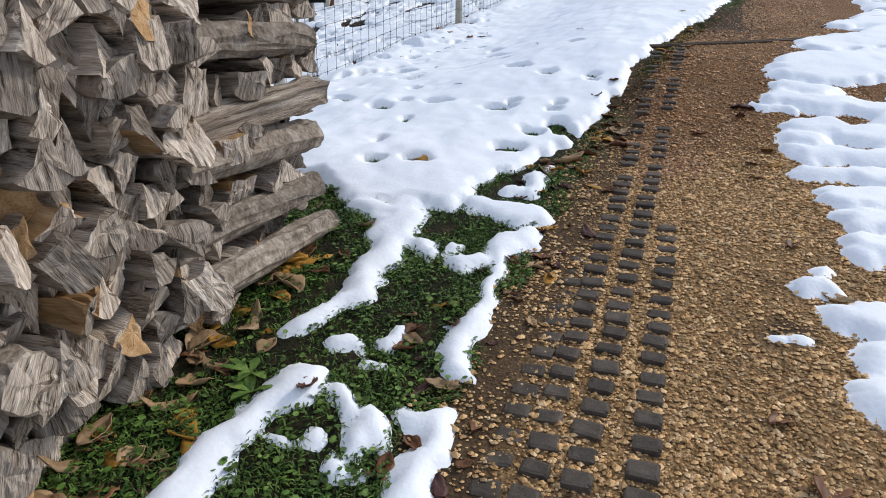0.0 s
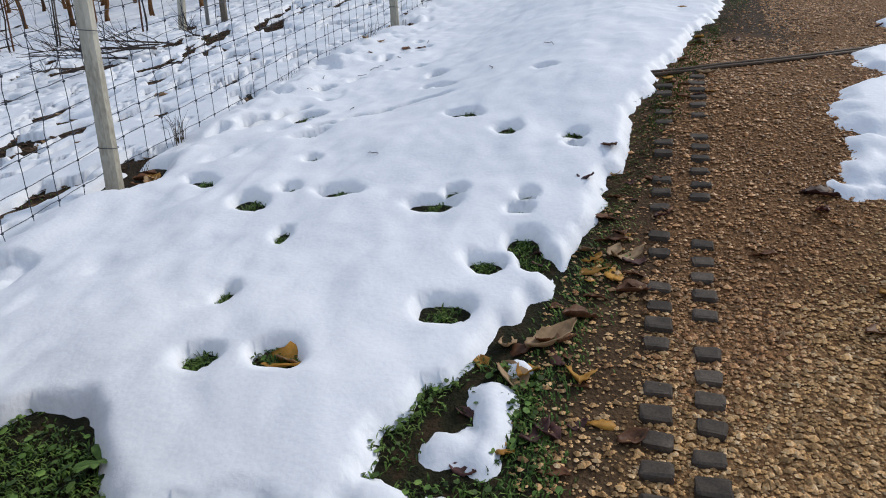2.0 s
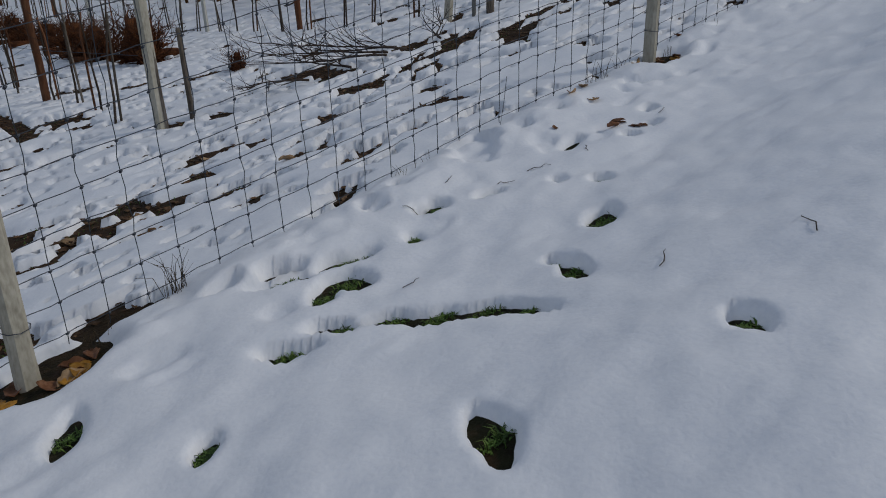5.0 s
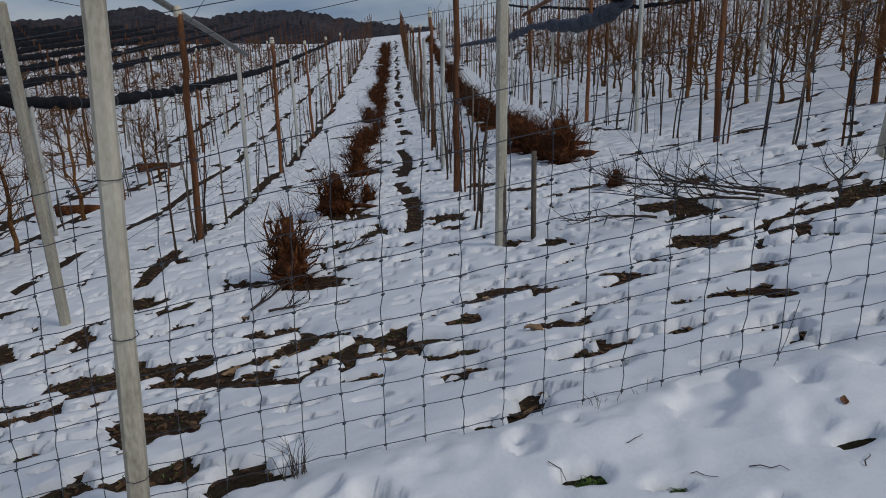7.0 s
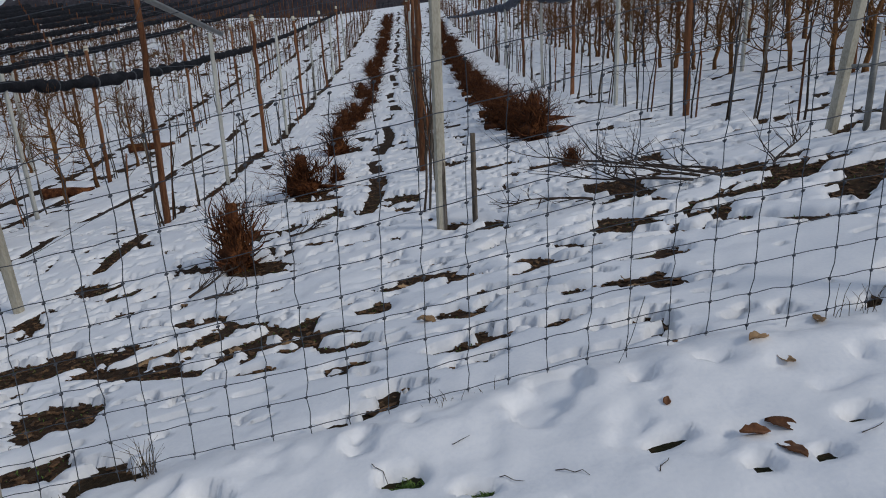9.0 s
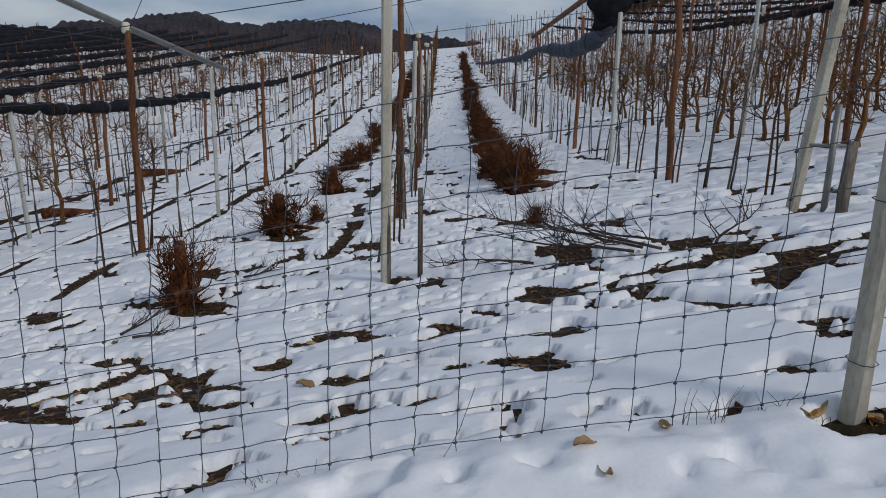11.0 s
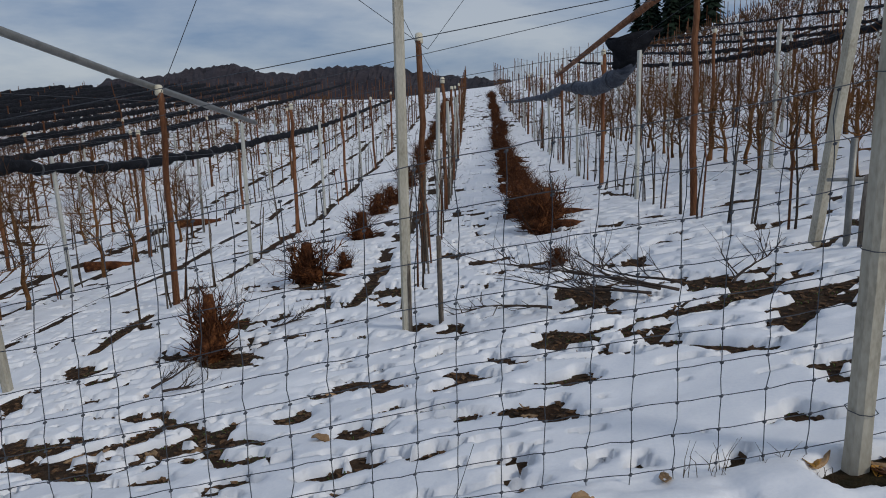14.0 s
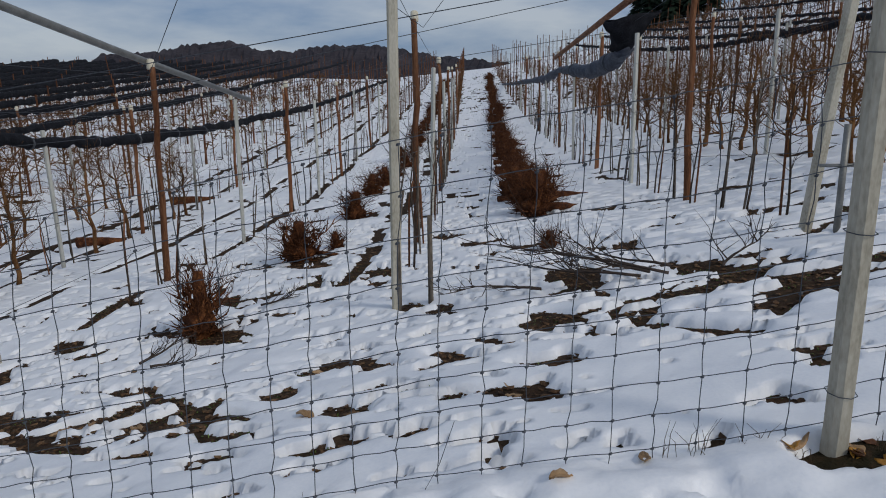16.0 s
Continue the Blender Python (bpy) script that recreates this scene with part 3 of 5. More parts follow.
def log_mesh(w, h, length, r, kind):
    """A split log along -y from its end face at y = 0: a rough wedge, split piece or round, about w wide and h high."""
    if kind == "wedge":
        base = [(-0.5, -0.46), (0.5, -0.42), (r.uniform(-.2, .2), 0.5)]
    elif kind == "flip":
        base = [(-0.5, 0.42), (r.uniform(-.2, .2), -0.5), (0.5, 0.38)]
    elif kind == "slab":
        base = [(-0.5, -0.4), (0.42, -0.5), (0.5, 0.35), (-0.4, 0.5)]
    else:
        base = [(0.5 * math.cos(a), 0.5 * math.sin(a)) for a in [k * math.pi / 3 for k in range(6)]]
    ring = []
    cuts = {3: 5, 4: 4, 6: 3}[len(base)]
    bark_side = {"wedge": 0, "flip": 2, "slab": 0, "round": -1}[kind]
    for i, (a, b) in enumerate(base):
        a2, b2 = base[(i + 1) % len(base)]
        for c in range(cuts):
            t = c / cuts
            px, pz = a + (a2 - a) * t, b + (b2 - b) * t
            push = (0.22 if i == bark_side else (0.1 if kind == "round" else -0.05)) * math.sin(math.pi * t)
            ln = math.hypot(a2 - a, b2 - b)
            px, pz = px + (b2 - b) / ln * push, pz - (a2 - a) / ln * push
            jag = 0.0 if c == 0 else 0.035
            ring.append((px * w + r.uniform(-jag, jag) * w, pz * h + r.uniform(-jag, jag) * h))
    n = len(ring)
    verts, faces, mats = [], [], []
    skew = (r.uniform(-.5, .5), r.uniform(-.45, .45))
    bend = (r.uniform(-.05, .05), r.uniform(-.03, .03))
    stations = [0, 0.012, 0.08, 0.2, 0.35, 0.5, 0.7, 1.0]
    for j, s in enumerate(stations):
        f = 0.985 if j == 0 else (1.0 + 0.03 * math.sin(3 * s + skew[0] * 9))
        for x, z in ring:
            rough = 0.009 * (1 if j else 0.4)
            y = -s * length + (x * skew[0] + z * skew[1]) * (1 if j < 3 else 0)
            verts.append((x * f + bend[0] * s * s + r.uniform(-rough, rough), y, z * f + bend[1] * s + r.uniform(-rough, rough)))
    for j in range(len(stations) - 1):
        for k in range(n):
            k2 = (k + 1) % n
            faces.append((j * n + k, j * n + k2, (j + 1) * n + k2, (j + 1) * n + k))
            mats.append(2 if kind == "round" or k // cuts == bark_side else 1)
    inner = len(verts)
    for x, z in ring:
        verts.append((x * 0.5 + r.uniform(-.008, .008), (x * skew[0] + z * skew[1]) * 0.5 + r.uniform(-.004, .008), z * 0.5 + r.uniform(-.006, .006)))
    verts.append((0, r.uniform(-0.004, 0.008), 0))
    for k in range(n):
        k2 = (k + 1) % n
        faces.append((k2, k, inner + k, inner + k2))
        faces.append((inner + k2, inner + k, inner + n))
        mats += [0, 0]
    faces.append(tuple((len(stations) - 1) * n + k for k in range(n))[::-1])
    mats.append(0)
    side = M_FRESH if r.random() < 0.13 else M_SPLIT
    me = mesh_of("firewood_log", verts, faces, [M_FRESH if r.random() < 0.06 else M_END, side, M_LOGBARK])
    me.polygons.foreach_set("material_index", mats)
    return me


LOG_LABEL = {"wedge": "grey weathered split firewood wedge in the stack", "flip": "grey-brown split firewood wedge resting point down",
             "slab": "weathered split firewood slab with bark", "round": "round grey firewood log with bark"}
STACK_TOP = 1.5


def put_log(me, m, kind):
    ob = tagged(new("firewood_log", me), LOG_LABEL[kind], "firewood", "firewood stack")
    ob.matrix_basis = m
    return ob


def face_y(x):
    return -1.635 + 0.07 * (x + 2.2)


# heap with the log ends facing the track
z_row = 0.0
while z_row < STACK_TOP:
    hrow = rng.uniform(0.07, 0.104)
    x = -4.2
    while x < -2.95:
        w = rng.choice([rng.uniform(0.07, 0.115), rng.uniform(0.1, 0.17)])
        if x + w > -2.9:
            break
        h = hrow * rng.uniform(0.95, 1.35)
        kind = rng.choice(["wedge", "flip", "wedge", "slab", "flip", "round" if rng.random() < 0.3 else "slab"])
        me = log_mesh(w * 1.2, h * 1.22, rng.uniform(0.85, 1.0), rng, kind)
        xc = x + w / 2
        wob = 0.05 * math.sin(xc * 5 + z_row * 7)
        m = pose(xc, face_y(xc) + rng.uniform(-0.1, 0.07), gz(xc, -1.6) + z_row + h / 2 + wob * 0.3, rng.uniform(-4, 4), rng.uniform(-30, 30), 180 + rng.uniform(-12, 12))
        put_log(me, m, kind)
        x += w * rng.uniform(0.88, 1.0)
    z_row += hrow
# crossed layers at the end of the stack
z_row, layer = 0.0, 0
while z_row < STACK_TOP:
    base = gz(-2.45, -1.6) + z_row + 0.03
    if layer % 2 == 0:
        hl = rng.uniform(0.10, 0.135)
        for j in range(4):
            y = face_y(-2.4) - 0.03 + j * 0.25 + rng.uniform(-0.03, 0.03)
            kind = rng.choice(["round", "round", "slab"])
            me = log_mesh(rng.uniform(.1, .14), hl, rng.uniform(0.85, 0.98), rng, kind)
            put_log(me, pose(-2.22 + rng.uniform(-0.07, 0.05), y, base + hl / 2, rng.uniform(-3, 3) + 5.5, rng.uniform(-30, 30), -90 + rng.uniform(-4, 4)), kind)
    else:
        hl = rng.uniform(0.085, 0.115)
        x = -3.02
        while x < -2.25:
            w = rng.uniform(0.1, 0.17)
            kind = rng.choice(["wedge", "flip", "slab", "wedge"])
            me = log_mesh(w * 1.08, hl, rng.uniform(0.85, 1.0), rng, kind)
            put_log(me, pose(x + w / 2, face_y(x) + rng.uniform(-0.05, 0.05), base + hl / 2 + 0.205 * (x + 2.45), rng.uniform(-3, 3), rng.uniform(-9, 9) - 6, 180 + rng.uniform(-6, 6)), kind)
            x += w * 0.96
    z_row += hl * 0.97
    layer += 1

# black tarp over the end of the stack
tp = thing("tarp", "black plastic tarp hanging over the firewood stack", "tarp", at=pose(-2.07, -1.45, gz(-2.1, -1.5)))
tv, tf = [], []
for i in range(9):
    for j in range(12):
        u, v = i / 8, j / 11
        tv.append((-0.06 + 0.03 * math.sin(5 * u + 3 * v) * v + 0.1 * (1 - v), -0.2 + 0.11 * u * (0.5 + 0.5 * (1 - v)) + 0.02 * math.sin(9 * v), 1.0 + 0.55 * v))
for i in range(8):
    for j in range(11):
        a = i * 12 + j
        tf.append((a, a + 12, a + 13, a + 1))
tarp_sheet = part("sheet", (tv, tf), M_TARP, tp)
mod = tarp_sheet.modifiers.new("thickness", "SOLIDIFY")
mod.thickness = 0.006
cord = tube([(-2.05 + 0.03 * math.sin(k), -1.58 - 0.012 * k, gz(-2.1, -1.5) + 1.3 + 0.03 * math.cos(1.7 * k)) for k in range(8)], 0.008, 5)
for s in range(14):
    a = rng.uniform(0, 6.28)
    p = Vector((-2.07, -1.66, gz(-2.1, -1.5) + 1.28))
    tube([p, p + Vector((0.05 * math.cos(a), 0.04 * math.sin(a), -0.03)), p + Vector((0.08 * math.cos(a), 0.07 * math.sin(a), -0.08))], 0.003, 3, cord)
tagged(new("string", mesh_of("string", cord[0], cord[1], M_STRING)), "frayed yellow-green baling string on the firewood", "string")


# ---- wire fence ----
LEAN = {0: (0.05, 0.03), 1: (0.02, 0.02), 2: (-0.01, 0.0), 3: (0.02, 0.0), 4: (0.0, 0.0), -1: (0.02, 0.0), -2: (0.0, 0.0)}
SPAN = 4.25
STRANDS = [0.075, 0.215, 0.35, 0.485, 0.62, 0.745, 0.885, 1.06, 1.24, 1.43]
fence = thing("wire_fence", "grey wire mesh fence on pale concrete posts", "fence")


def fence_z(x):
    return float(land(np.array([x]), np.array([0.0]))[0]) + 0.03


def fence_post(h):
    bm = bmesh.new()
    bmesh.ops.create_cube(bm, size=1)
    for v in bm.verts:
        f = 0.92 if v.co.z > 0 else 1
        v.co = Vector((v.co.x * 0.082 * f, v.co.y * 0.082 * f, (v.co.z + 0.5) * (h + 0.3) - 0.3))
    up = [e for e in bm.edges if abs(e.verts[0].co.z - e.verts[1].co.z) > 0.5]
    bmesh.ops.bevel(bm, geom=up, offset=0.018, segments=1, affect="EDGES")
    long_edges = [e for e in bm.edges if abs(e.verts[0].co.z - e.verts[1].co.z) > 0.5]
    bmesh.ops.subdivide_edges(bm, edges=long_edges, cuts=24, use_grid_fill=True)
    for v in bm.verts:
        q = noise.noise(v.co * 9) * 0.0035
        v.co.x += q
        v.co.y += noise.noise(v.co * 9 + Vector((5, 5, 5))) * 0.0035
    return bm


post_mesh = None
for k in range(-2, 6):
    lx, ly = LEAN.get(k, (0, 0))
    if post_mesh is None:
        ob = part("post", fence_post(2.15), M_CONC, fence)
        post_mesh = ob.data
    else:
        ob = part("post", post_mesh, M_CONC, fence)
    ob.matrix_basis = pose(k * SPAN, 0.0, fence_z(k * SPAN), -math.degrees(ly), math.degrees(lx), 8 + 3 * (k % 3))
    for hz in (0.22, 0.83, 1.45):
        part("tie_wire", tube([(0.055 * math.cos(a), 0.055 * math.sin(a), hz + 0.006 * math.sin(a)) for a in [i * math.pi / 4 for i in range(9)]], 0.0022, 4), M_WIRE, ob)
fr = random.Random(3)


def strand_sag(x, s):
    t = (x / SPAN) % 1.0
    return -0.02 * math.sin(math.pi * t) * (1 if s < 0.5 else 0.6)


def fence_y(x, h):
    k = math.floor(x / SPAN)
    a, b = LEAN.get(k, (0, 0))[1], LEAN.get(k + 1, (0, 0))[1]
    t = x / SPAN - k
    return h * (a * (1 - t) + b * t) + 0.055


for s in STRANDS:
    for k in range(-2, 5):
        pts = []
        steps = 56
        for i in range(steps + 1):
            x = (k + i / steps) * SPAN
            pts.append((x, fence_y(x, s) + fr.uniform(-.003, .003), fence_z(x) + s + strand_sag(x, s) + fr.uniform(-.0045, .0045)))
        part("strand", tube(pts, 0.0024, 3, close=False), M_WIRE, fence)
stay_forms = []
for f in range(5):
    v = ([], [])
    pts = []
    for i, s in enumerate(STRANDS):
        pts.append((fr.uniform(-.006, .006), 0.0, s))
        if i < len(STRANDS) - 1:
            pts.append((fr.uniform(-.009, .009), 0.0, (s + STRANDS[i + 1]) / 2))
    tube([(pts[0][0] + fr.uniform(-.01, .01), 0, STRANDS[0] - 0.05)] + pts, 0.0023, 3, v)
    for i in range(0, len(pts), 2):
        x, y, z = pts[i]
        tube([(x - 0.007, 0, z - 0.004), (x, -0.004, z), (x + 0.007, 0, z + 0.004)], [0.0035, 0.0065, 0.0035], 5, v)
    stay_forms.append(mesh_of("stay", v[0], v[1], M_WIRE))
for k in range(-2, 5):
    for i in range(25):
        x = (k + (i + 0.06) / 25) * SPAN
        ob = part("stay", stay_forms[fr.randrange(5)], M_WIRE, fence)
        slope = (fence_y(x, 1.0) - fence_y(x, 0.0))
        ob.matrix_basis = pose(x, fence_y(x, 0), fence_z(x) + strand_sag(x, 0.3), -math.degrees(slope), fr.uniform(-0.8, 0.8) + 1.2, 0)
loose = ([], [])
tube([(2.62, 0.06, .55), (2.72, 0.03, .47), (2.8, 0.0, .42), (2.92, -.02, .44), (3.05, 0.02, .5)], 0.0018, 4, loose)
tube([(2.8, 0.06, .85), (2.74, 0.03, .68), (2.68, 0.0, .58), (2.71, -.03, .46)], 0.0018, 4, loose)
part("bent_strand", loose, M_WIRE, fence)


# ---- tufts of dry grass along the fence ----
def dry_tuft(x, y, n, h, r, seed):
    q = random.Random(seed)
    v = ([], [])
    for i in range(n):
        a, l = q.uniform(0, 6.28), h * q.uniform(0.4, 1)
        bx, by = q.uniform(-r, r), q.uniform(-r, r) * 0.5
        z = gz(x + bx, y + by)
        out = q.uniform(0.1, 0.6) * l
        tube([(bx, by, z - 0.01), (bx + out * 0.4 * math.cos(a), by + out * 0.3 * math.sin(a), z + l * 0.6), (bx + out * math.cos(a), by + out * 0.6 * math.sin(a), z + l * q.uniform(0.7, 1))], [0.002, 0.0015, 0.0007], 3, v)
    ob = tagged(new("dry_grass_tuft", mesh_of("dry_grass_tuft", v[0], v[1], M_DRYGRASS)), "dry brown grass tuft at the foot of the fence", "grass", "grass along the fence")
    ob.location = (x, y, 0)


for i, (x, y, n, h, r) in enumerate([(.64, .05, 26, .3, .05), (.3, .03, 8, .12, .06), (1.95, .02, 14, .14, .08), (2.1, .02, 8, .12, .08), (3.7, .05, 14, .26, .1), (3.95, .04, 9, .2, .08),
                                     (4.12, -.02, 9, .1, .06), (4.42, -.03, 9, .1, .07), (5.0, .02, 10, .16, .2), (6.2, .02, 14, .2, .2), (7.4, .02, 14, .2, .2)]):
    dry_tuft(x, y, n, h, r, 100 + i)


def snow_twig(x, y, turn, length, seed):
    q = random.Random(seed)
    pts, d = [], Vector((math.cos(turn), math.sin(turn), 0))
    for i in range(5):
        p = Vector((x, y, 0)) + d * (length * i / 4) + Vector((q.uniform(-.01, .01), q.uniform(-.01, .01), 0))
        pts.append((p.x, p.y, surface_z(p.x, p.y) + 0.004 + 0.006 * (i % 2)))
    v, f = tube(pts, [.0022, .002, .0018, .0015, .001], 4)
    tagged(new("twig", mesh_of("twig", v, f, M_TWIG)), "thin dark twig lying on the snow bank", "twig", "twigs on the snow")


for i, (x, y, turn, length) in enumerate([(2.1, -.52, -.5, .1), (2.3, -.55, -.7, .13), (1.95, -.3, .3, .08), (3.25, -.72, .2, .08), (1.65, -.33, -.6, .09), (2.6, -.7, .9, .07), (1.2, -.9, .4, .1), (.2, -1.5, .9, .08), (1.6, -1.75, .4, .12), (1.9, -2.1, .8, .12)]):
    snow_twig(x, y, turn, length, 900 + i)


# ---- orchard rows ----
ROW = 4.12
ROW0 = 2.07
row_x = {k: ROW0 + ROW * k for k in range(-14, 2)}
for k in range(2, 14):
    row_x[k] = 9.25 + 3.6 * (k - 2)


def round_pole(h, r0, r1, seed, sides=9):
    q = random.Random(seed)
    pts, rad = [], []
    for i in range(10):
        t = i / 9
        pts.append((0.02 * h * (q.random() - 0.5) * (0.2 + t), 0.02 * h * (q.random() - 0.5) * (0.2 + t), -0.2 + (h + 0.2) * t))
        rad.append((r0 * (1 - t) + r1 * t) * q.uniform(0.93, 1.06))
    return tube(pts, rad, sides)


brown_forms = [mesh_of("pole", *round_pole(3.4, 0.055, 0.042, 20 + i), M_POLE, True) for i in range(4)]
cap_form = mesh_of("cap", *tube([(0, 0, 3.36), (0, 0, 3.38), (0, 0, 3.5), (0, 0, 3.52)], [0.05, 0.062, 0.056, 0.03], 10), M_CAP, True)
bm = block(0.075, 0.075, 3.05, 0.012)
pale_me = bpy.data.meshes.new("pale_post")
bm.to_mesh(pale_me)
bm.free()
pale_me.materials.append(M_PALE)
bm = block(0.1, 0.1, 3.6, 0.02)
end_me = bpy.data.meshes.new("end_post")
bm.to_mesh(end_me)
bm.free()
end_me.materials.append(M_CONC)

orr = random.Random(11)


def row_pole(k, y, brown):
    x = row_x[k] + orr.uniform(-.05, .05)
    z = gz(x, y)
    m = pose(x, y, z, orr.uniform(-1.2, 1.2), orr.uniform(-1.2, 1.2), orr.uniform(0, 90))
    if brown:
        ob = thing("support_pole", "reddish-brown wooden orchard support pole with pale cap", "pole", "brown row poles", at=m)
        part("pole", brown_forms[orr.randrange(4)], M_POLE, ob)
        part("cap", cap_form, M_CAP, ob, "cream plastic cap")
    else:
        ob = tagged(new("concrete_row_post", pale_me), "slim pale grey concrete post in the orchard row", "post", "pale row posts")
        ob.matrix_basis = m


far_posts = ([], [])
for k in sorted(row_x):
    for j in range(1, 26):
        y = 4.15 + 3.9 * j + (0 if k < 2 else 0.8)
        near = (-4 <= k <= 3 and y < 46) or (-6 <= k <= 6 and y < 30)
        if near:
            row_pole(k, y, j % 2 == 1)
        else:
            x = row_x[k]
            z = gz(x, y)
            w = 0.04
            tube([(x, y, z - 0.1), (x + orr.uniform(-.04, .04), y, z + (3.4 if j % 2 else 2.9))], 0.045, 4, far_posts)
tagged(new("distant_posts", mesh_of("distant_posts", *far_posts, M_POLE)), "distant grey-brown orchard posts in rows", "posts", kind="stuff")


def end_post(x, y, lx, ly, h, label):
    ob = tagged(new("row_end_post", end_me), label, "post", "row end posts")
    ob.matrix_basis = pose(x, y, gz(x, y), -math.degrees(ly), math.degrees(lx), 4) @ Matrix.Diagonal((1, 1, h / 3.6, 1))
    return ob


end_post(2.13, 4.1, 0.012, 0.0, 4.0, "tall stained concrete end post with a vine on it")
end_post(6.09, 4.18, 0.075, -0.05, 2.35, "leaning stained concrete end post with wire ties")
end_post(-2.6, 4.78, 0.03, -0.12, 3.4, "leaning mossy concrete end post of an orchard row")
end_post(-6.05, 4.0, 0.0, -0.08, 3.4, "leaning concrete end post of an orchard row")
end_post(-10.2, 4.2, 0.0, -0.08, 3.4, "leaning concrete end post of an orchard row")
end_post(9.3, 5.0, 0.0, -0.08, 3.2, "leaning concrete end post of an orchard row")
end_post(12.9, 5.4, 0.0, -0.08, 3.2, "leaning concrete end post of an orchard row")


def member(name, label, category, pts, r, material, sides=8, group=""):
    rad = r if isinstance(r, (list, tuple)) else r
    ob = tagged(new(name, mesh_of(name, *tube(pts, rad, sides), material, True)), label, category, group)
    return ob


def at_row(k, y, h, dx=0.0):
    return (row_x[k] + dx, y, gz(row_x[k] + dx, y) + h)


member("brace_strut", "grey steel tube strut bracing the row end", "strut", [(-2.05, 3.3, 3.34), (-2.05, 4.92, 3.12), (-2.05, 7.2, 2.82), (-2.05, 13.05, 2.12)], 0.05, M_STEEL, 10)
member("brace_strut", "brown wooden strut carrying a rolled net", "strut", [(6.15, 8.6, 4.14), (6.15, 10.85, 4.06), (6.15, 15.2, 3.91), (6.15, 25.0, 3.54)], 0.075, M_POLE, 9)
member("stake", "grey weathered wooden stake beside the end post", "stake", [(2.47, 4.12, gz(2.47, 4.12) - .1), (2.47, 4.12, gz(2.47, 4.12) + .45), (2.47, 4.12, gz(2.47, 4.12) + .9)], [0.028, 0.027, 0.025], M_GREYWOOD, 6)
member("stake", "thin wooden stake leaning on the end post", "stake", [(2.17, 4.05, gz(2.2, 4) - .1), (2.16, 4.08, gz(2.2, 4) + 1.2), (2.15, 4.1, gz(2.2, 4) + 2.3)], [0.02, 0.018, 0.015], M_GREYWOOD, 6)
member("stake", "galvanised steel stake by the leaning post", "stake", [(6.18, 3.78, gz(6.18, 3.78) - .1), (6.18, 3.78, gz(6.18, 3.78) + .98)], 0.03, M_STEEL, 6)
member("crossbar", "short steel crossbar tied between post and stake", "bar", [(5.98, 3.8, gz(6.18, 3.8) + .62), (6.32, 3.79, gz(6.18, 3.8) + .62)], 0.018, M_STEEL, 6)
member("stub_post", "short rotten wooden stub post", "post", [(6.16, 3.47, gz(6.16, 3.47) - .1), (6.16, 3.47, gz(6.16, 3.47) + .35), (6.17, 3.47, gz(6.16, 3.47) + .66)], [0.05, 0.05, 0.045], M_GREYWOOD, 8)


def net_roll(label, pts, rad, material, seed, sag=0.0, ties=0):
    q = random.Random(seed)
    dense, rr = [], []
    for i in range(len(pts) - 1):
        a, b = Vector(pts[i]), Vector(pts[i + 1])
        n = min(max(2, int((b - a).length / 0.3)), 40)
        for j in range(n):
            t = j / n
            p = a.lerp(b, t)
            p.z += 0.03 * math.sin(j * 1.7 + i) - sag * math.sin(math.pi * t)
            p.x += 0.03 * math.sin(j * 1.1)
            dense.append(p)
            rr.append((rad[i] * (1 - t) + rad[i + 1] * t) * q.uniform(0.75, 1.22) * (0.75 if j == 0 and i else 1))
    dense.append(Vector(pts[-1]))
    rr.append(rad[-1])
    ob = thing("rolled_net", label, "hail net", "rolled hail nets")
    v, f = tube(dense, rr, 10)
    v = [(a + 0.1 * noise.noise(Vector((a, b, c)) * 4) * rad[0] * 2, b, c + 0.1 * noise.noise(Vector((a, b, c)) * 5) * rad[0] * 2) for a, b, c in v]
    part("roll", (v, f), material, ob)
    for i in range(ties):
        k = int((i + 0.5) / ties * min(len(dense) - 2, 60)) + 1
        p, d = dense[k], (dense[k + 1] - dense[k - 1]).normalized()
        part("tie", tube([p - d * 0.02, p + d * 0.02], rr[k] * 1.12, 10), M_WIRE, ob)
    return ob


near_net = net_roll("blue-grey hail net bundled and tied under a strut", [(6.0, 12.4, 3.05), (6.15, 13.2, 3.0), (6.15, 14.8, 2.78), (6.15, 16.8, 2.74), (6.15, 20, 2.92), (6.15, 23.3, 3.02), (6.15, 28, 2.85), (6.15, 33.4, 2.9), (6.15, 50, 3.05), (6.15, 72, 3.4)],
                    [0.2, 0.2, 0.2, 0.18, 0.16, 0.11, 0.15, 0.12, 0.1, 0.08], M_NET, 1, 0, 7)
fv, ff = [], []
for i, (cx, cy, cz, rx, ry) in enumerate(((6.2, 12.3, 3.66, .55, .16), (6.18, 12.3, 3.62, .57, .18), (6.14, 12.3, 3.52, .46, .2), (6.1, 12.35, 3.38, .33, .2), (6.05, 12.4, 3.18, .24, .2), (6.0, 12.6, 3.02, .19, .18))):
    for k in range(16):
        a = 2 * math.pi * k / 16
        fv.append((cx + rx * math.cos(a) * (1 + 0.06 * math.sin(5 * a)), cy + ry * math.sin(a), cz + 0.03 * math.sin(3 * a + i) + 0.1 * math.cos(a) * (i < 3)))
for i in range(5):
    for k in range(16):
        ff.append((i * 16 + k, i * 16 + (k + 1) % 16, (i + 1) * 16 + (k + 1) % 16, (i + 1) * 16 + k))
ff.append(tuple(64 + 16 + k for k in range(16)))
part("funnel", (fv, ff), M_NETDARK, near_net, "flared black end of the net").modifiers.new("thickness", "SOLIDIFY").thickness = 0.02
